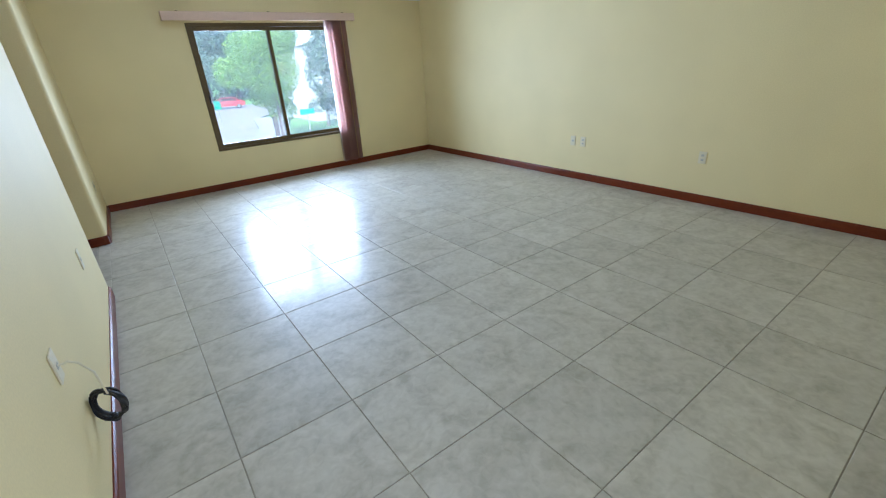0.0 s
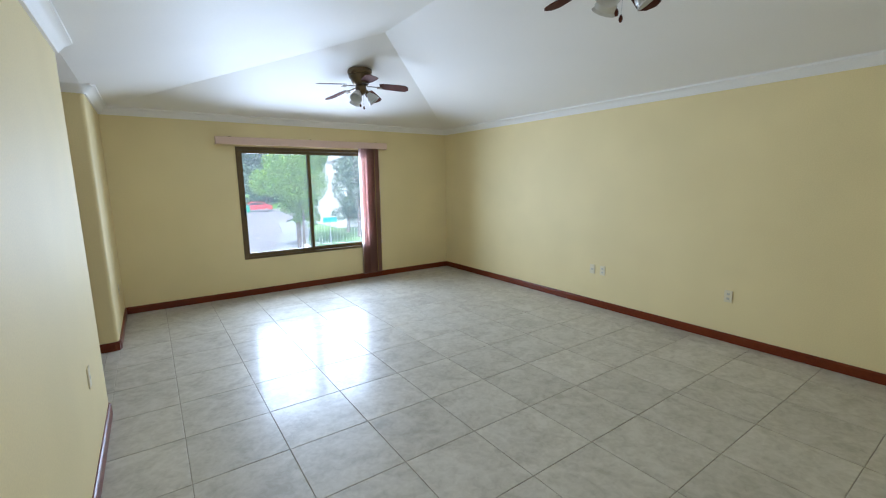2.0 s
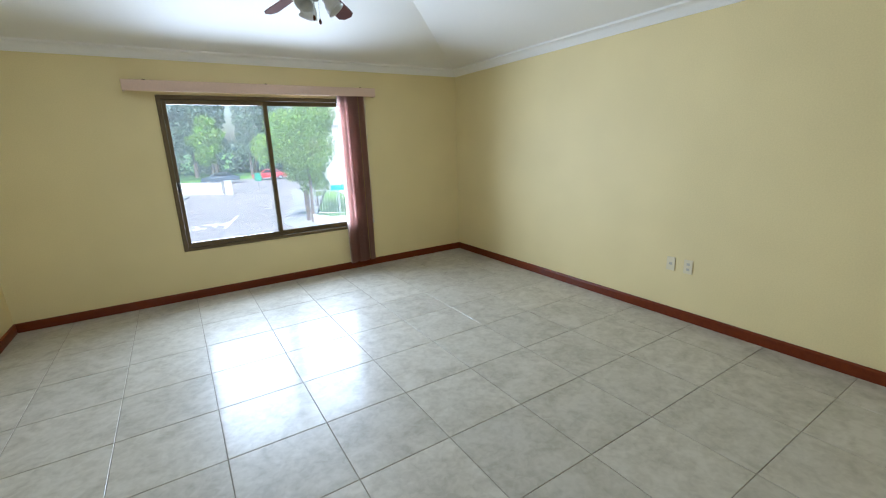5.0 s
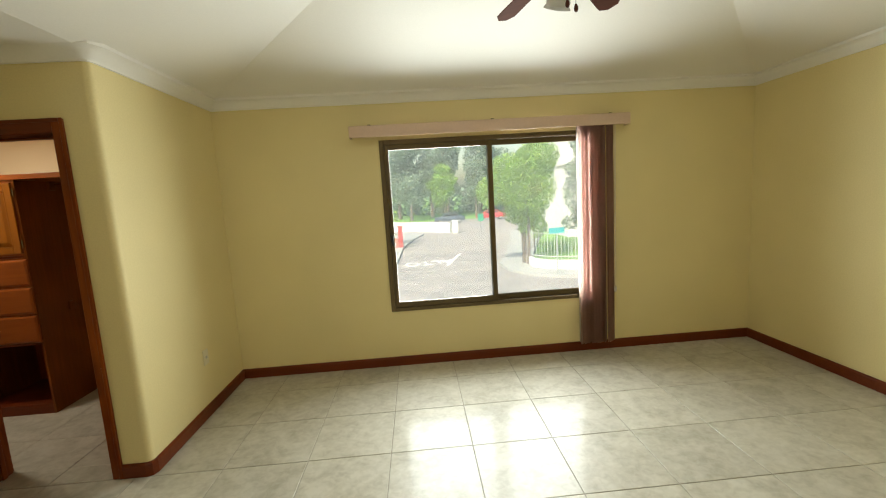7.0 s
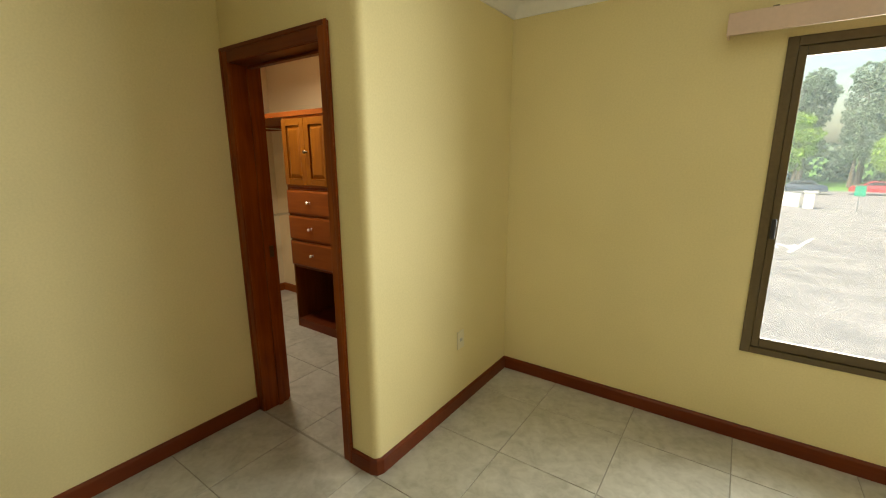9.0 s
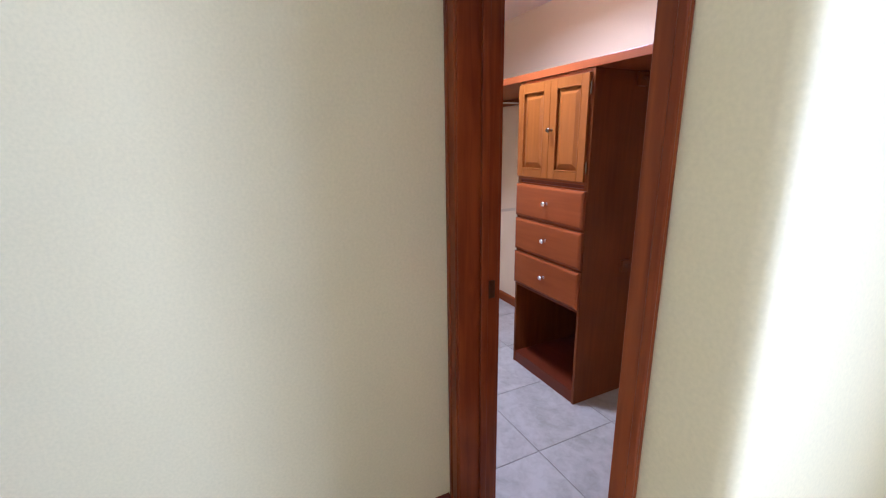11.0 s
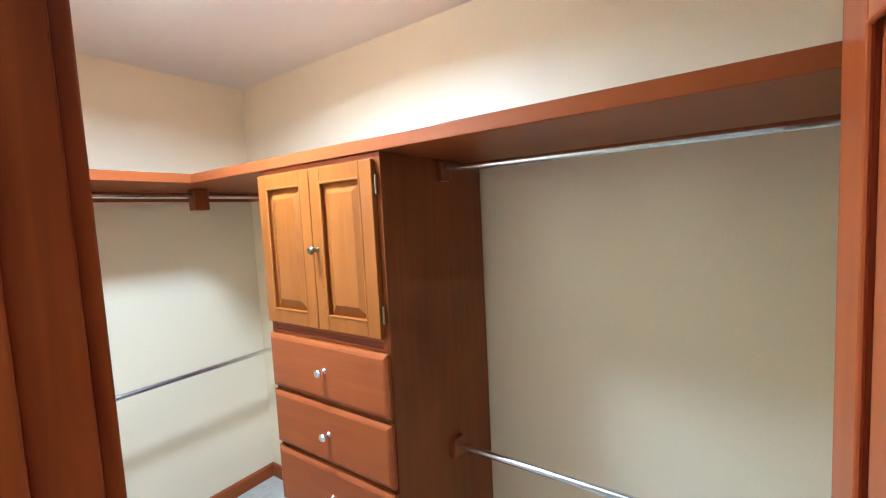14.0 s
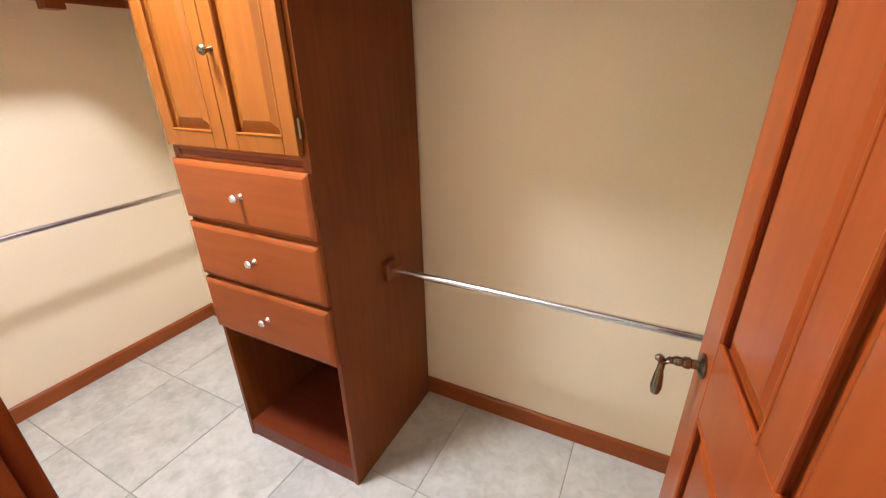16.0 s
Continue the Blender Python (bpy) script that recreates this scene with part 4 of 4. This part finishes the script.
for i in range(3):
    tree(-4 + 6.0 * i, 70 + 2 * i, 8 + i, 3.2, 2.2, LEAF_HAZED if i != 1 else LEAF_BRIGHT, 60 + i, 3600, 0.20, "park tree on the grass", 0.25, z=GZ - 0.13)
hb = foliage("hedge_leaves", [(x, 92, GZ + 2.5, 5.0, 3.6) for x in range(-60, 66, 6)], 14000, 0.5, LEAF_HAZED, None, 90)
tagged(hb, "dense dark woodland edge behind the park", "woodland", kind="stuff")

# corner garden: low wall, railings, grass
gp = [(2.85, 19.0), (2.80, 17.6), (3.3, 16.8), (4.5, 16.2), (9.5, 15.7)]
th = thing("garden_wall", label="low white garden wall round the street corner", category="wall")
part("wall", sweep(gp, [(-0.10, GZ + 0.1), (0.10, GZ + 0.1), (0.10, GZ + 0.55), (0.08, GZ + 0.57), (-0.08, GZ + 0.57), (-0.10, GZ + 0.55)]), STUCCO, th)
tagged(part("lawn", prism([(2.95, 18.9), (2.92, 17.7), (3.4, 16.95), (4.6, 16.35), (9.5, 15.9), (14, 22), (6, 24)], GZ - 0.1, GZ + 0.35), GRASS), "green lawn behind the corner wall", "grass", kind="structure")
fe = thing("iron_fence", label="white iron railings on the corner wall", category="fence")
pt = [Vector(p) for p in gp]
pos = []
for a, c in zip(pt, pt[1:]):
    k = max(2, int((c - a).length / 0.16))
    pos += [a.lerp(c, i / k) for i in range(k)]
for p in pos:
    part("bar", tube(((p.x, p.y, GZ + 0.56), (p.x, p.y, GZ + 2.0)), 0.010, 6), FENCE, fe)
for zz in (GZ + 0.75, GZ + 1.9):
    part("rail", tube([(p.x, p.y, zz) for p in pt], 0.02, 6), FENCE, fe)
gpx = thing("gate_pillar", label="dark slim gate pillar by the railings", category="pillar")
part("shaft", box(2.55, 2.78, 18.9, 19.12, GZ + 0.1, GZ + 1.95, 0.02), BARK, gpx)


def street_sign(x, y, h, mat, w, hh, label):
    th = thing("street_sign", pose(x, y, GZ + 0.1), label=label, category="sign")
    part("post", lathe([(0.03, 0), (0.03, h)], 10), POST, th)
    part("plate", box(-w / 2, w / 2, -0.05, -0.034, h - hh, h, 0.004), mat, th)


street_sign(3.35, 15.55, 2.2, SIGN, 0.75, 0.26, "teal street name sign on a thin post")
street_sign(3.3, 38.6, 1.9, SIGN_GREEN, 0.6, 0.75, "green sign on a post across the street")

th = thing("gate_post", label="red painted gatepost at the street", category="post")
part("shaft", box(-4.75, -4.40, 30.0, 30.35, GZ, GZ + 1.75, 0.03), REDPAINT, th)
part("cap", box(-4.80, -4.35, 29.95, 30.40, GZ + 1.751, GZ + 1.86, 0.03), REDPAINT, th)
th = thing("brick_wall", label="brick-red rendered wall beside the gatepost", category="wall")
part("wall", box(-12.0, -4.76, 30.05, 30.3, GZ, GZ + 0.9, 0.02), BRICKRED, th)
th = thing("white_wall", label="low white wall bordering the park", category="wall")
part("wall", sweep([(-9.0, 50.0), (-3.5, 45.8), (0.4, 41.4)], [(-0.12, GZ), (0.12, GZ), (0.12, GZ + 1.1), (-0.12, GZ + 1.1)]), STUCCO, th)
th = thing("white_pillar", label="white pillar at the end of the low wall", category="pillar")
part("shaft", box(0.55, 1.15, 40.4, 41.0, GZ, GZ + 1.25, 0.03), STUCCO, th)
part("cap", box(0.48, 1.22, 40.33, 41.07, GZ + 1.251, GZ + 1.36, 0.03), STUCCO, th)


def car(x, y, turn, paint, label):
    th = thing("parked_car", pose(x, y, GZ, 0, 0, turn), label=label, category="car")
    prof = [(-2.2, 0.35), (-2.2, 0.85), (-1.95, 0.98), (-1.55, 1.02), (-1.0, 1.42), (0.55, 1.45), (1.25, 1.0), (2.05, 0.90), (2.22, 0.70), (2.22, 0.35)]
    bm = bmesh.new()
    rings = []
    for yy, k in ((-0.86, 0.94), (-0.82, 1.0), (0.82, 1.0), (0.86, 0.94)):
        rings.append([bm.verts.new((px * (0.985 + 0.015 * k), yy * (1.0 if pz < 1.05 else 0.82), 0.35 + (pz - 0.35) * k)) for px, pz in prof])
    for a, b2 in zip(rings, rings[1:]):
        for i in range(len(prof)):
            j = (i + 1) % len(prof)
            bm.faces.new((a[i], a[j], b2[j], b2[i]))
    bm.faces.new(rings[0])
    bm.faces.new(rings[-1][::-1])
    part("body", bm, paint, th, smooth=True)
    for s in (-1, 1):
        part("side_window", prism([(-1.35, 1.04), (-0.95, 1.35), (0.5, 1.37), (1.05, 1.04)], 0, 0.02), CAR_GLASS, th).matrix_local = Matrix.Translation((0, s * 0.86, 0)) @ Matrix.Rotation(radians(90), 4, "X")
        for wx in (-1.38, 1.38):
            m = Matrix.Translation((wx, s * 0.76, 0.32)) @ Matrix.Rotation(radians(90), 4, "X")
            w = part("wheel", lathe([(0.2, -0.1), (0.31, -0.1), (0.32, 0), (0.31, 0.1), (0.2, 0.1)], 20, m), TYRE, th, smooth=True)
            part("rim", lathe([(0.05, -0.105), (0.19, -0.108), (0.19, 0.108), (0.05, 0.105)], 16, m), CHROME, w, smooth=True)
    return th


car(1.6, 57.0, 178, CAR_BLUE, "dark blue parked car across the street")
car(7.9, 58.5, 175, CAR_RED, "red parked car across the street")


def house(x, y, w, d, h, label):
    th = thing("house", pose(x, y, GZ), label=label, category="house")
    part("wall", box(0, w, 0, d, -0.1, h, 0.02), STUCCO, th)
    part("parapet", box(-0.15, w + 0.15, -0.15, d + 0.15, h + 0.002, h + 0.35, 0.03), STUCCO, th)
    part("roof", box(0.3, w * 0.55, 0.3, d - 0.3, h + 0.352, h + 2.4, 0.03), STUCCO, th)
    for z in (0.9, 3.7):
        for k in range(3):
            x0 = 0.7 + k * (w - 1.4) / 3
            fr = part("window", box(x0, x0 + 1.3, -0.03, -0.005, z, z + 1.3, 0.01), FENCE, th)
            part("pane", box(x0 + 0.08, x0 + 1.22, -0.04, -0.031, z + 0.08, z + 1.22), HOUSE_GLASS, fr)
    part("door", box(w - 1.0, w - 0.2, -0.04, -0.005, 0, 2.1, 0.01), BARK, th)
    part("awning", box(0.4, w - 1.2, -0.9, -0.002, 2.7, 2.82, 0.02), STUCCO, th)


house(9.6, 31.0, 9.0, 9.0, 6.0, "two-storey white house behind the trees")
house(19.5, 34.0, 9.0, 8.0, 5.4, "white house farther along the street")


# ---- floor tiles ----
P = 0.5115
X0, Y0 = -2.942, -1.376
G = 0.0021                               # half joint
structure("floor", box(-8.0, 0.14, -8.7, 0.33, -0.15, -0.0035), GROUT, "cement bed and joints under the tiled floor", "floor")
floor_ob = bpy.data.objects["floor"]
tile_cache = {}


def tile(x0, x1, y0, y1):
    key = (round(x1 - x0, 3), round(y1 - y0, 3))
    if key not in tile_cache:
        w, d = (x1 - x0) / 2, (y1 - y0) / 2
        c = 0.0018
        bm = bmesh.new()
        rings = [[bm.verts.new((sx * (w - o), sy * (d - o), z)) for sx, sy in ((-1, -1), (1, -1), (1, 1), (-1, 1))] for o, z in ((0, -0.0045), (0, -0.0015), (c, 0.0))]
        for a, b2 in zip(rings, rings[1:]):
            for k in range(4):
                bm.faces.new((a[k], a[(k + 1) % 4], b2[(k + 1) % 4], b2[k]))
        bm.faces.new(rings[-1])
        me = bpy.data.meshes.new("tile")
        bm.to_mesh(me)
        bm.free()
        me.materials.append(TILE)
        tile_cache[key] = me
    ob = new("tile", tile_cache[key])
    ob.location = ((x0 + x1) / 2, (y0 + y1) / 2, 0)
    ob.parent = floor_ob


REGIONS = ((XW, 0.0, YS, 0.0), (AX, XW, AS, AN), (-5.845, JX, AN, CY0), (CX0, CX1, CY0, CY1), (-5.845, -5.10, AS - 0.16, AS), (-7.8, -5.04, -5.2, AS - 0.16), (-4.86, -3.95, YS - 0.15, YS))
for rx0, rx1, ry0, ry1 in REGIONS:
    ya = Y0 + (0.045 if ry1 == CY1 else 0.0)      # the wardrobe room was tiled from its own line
    for i in range(-12, 8):
        for j in range(-14, 6):
            x0, x1 = max(rx0, X0 + i * P + G), min(rx1, X0 + (i + 1) * P - G)
            y0, y1 = max(ry0, ya + j * P + G), min(ry1, ya + (j + 1) * P - G)
            if x1 - x0 > 0.012 and y1 - y0 > 0.012:
                tile(x0, x1, y0, y1)
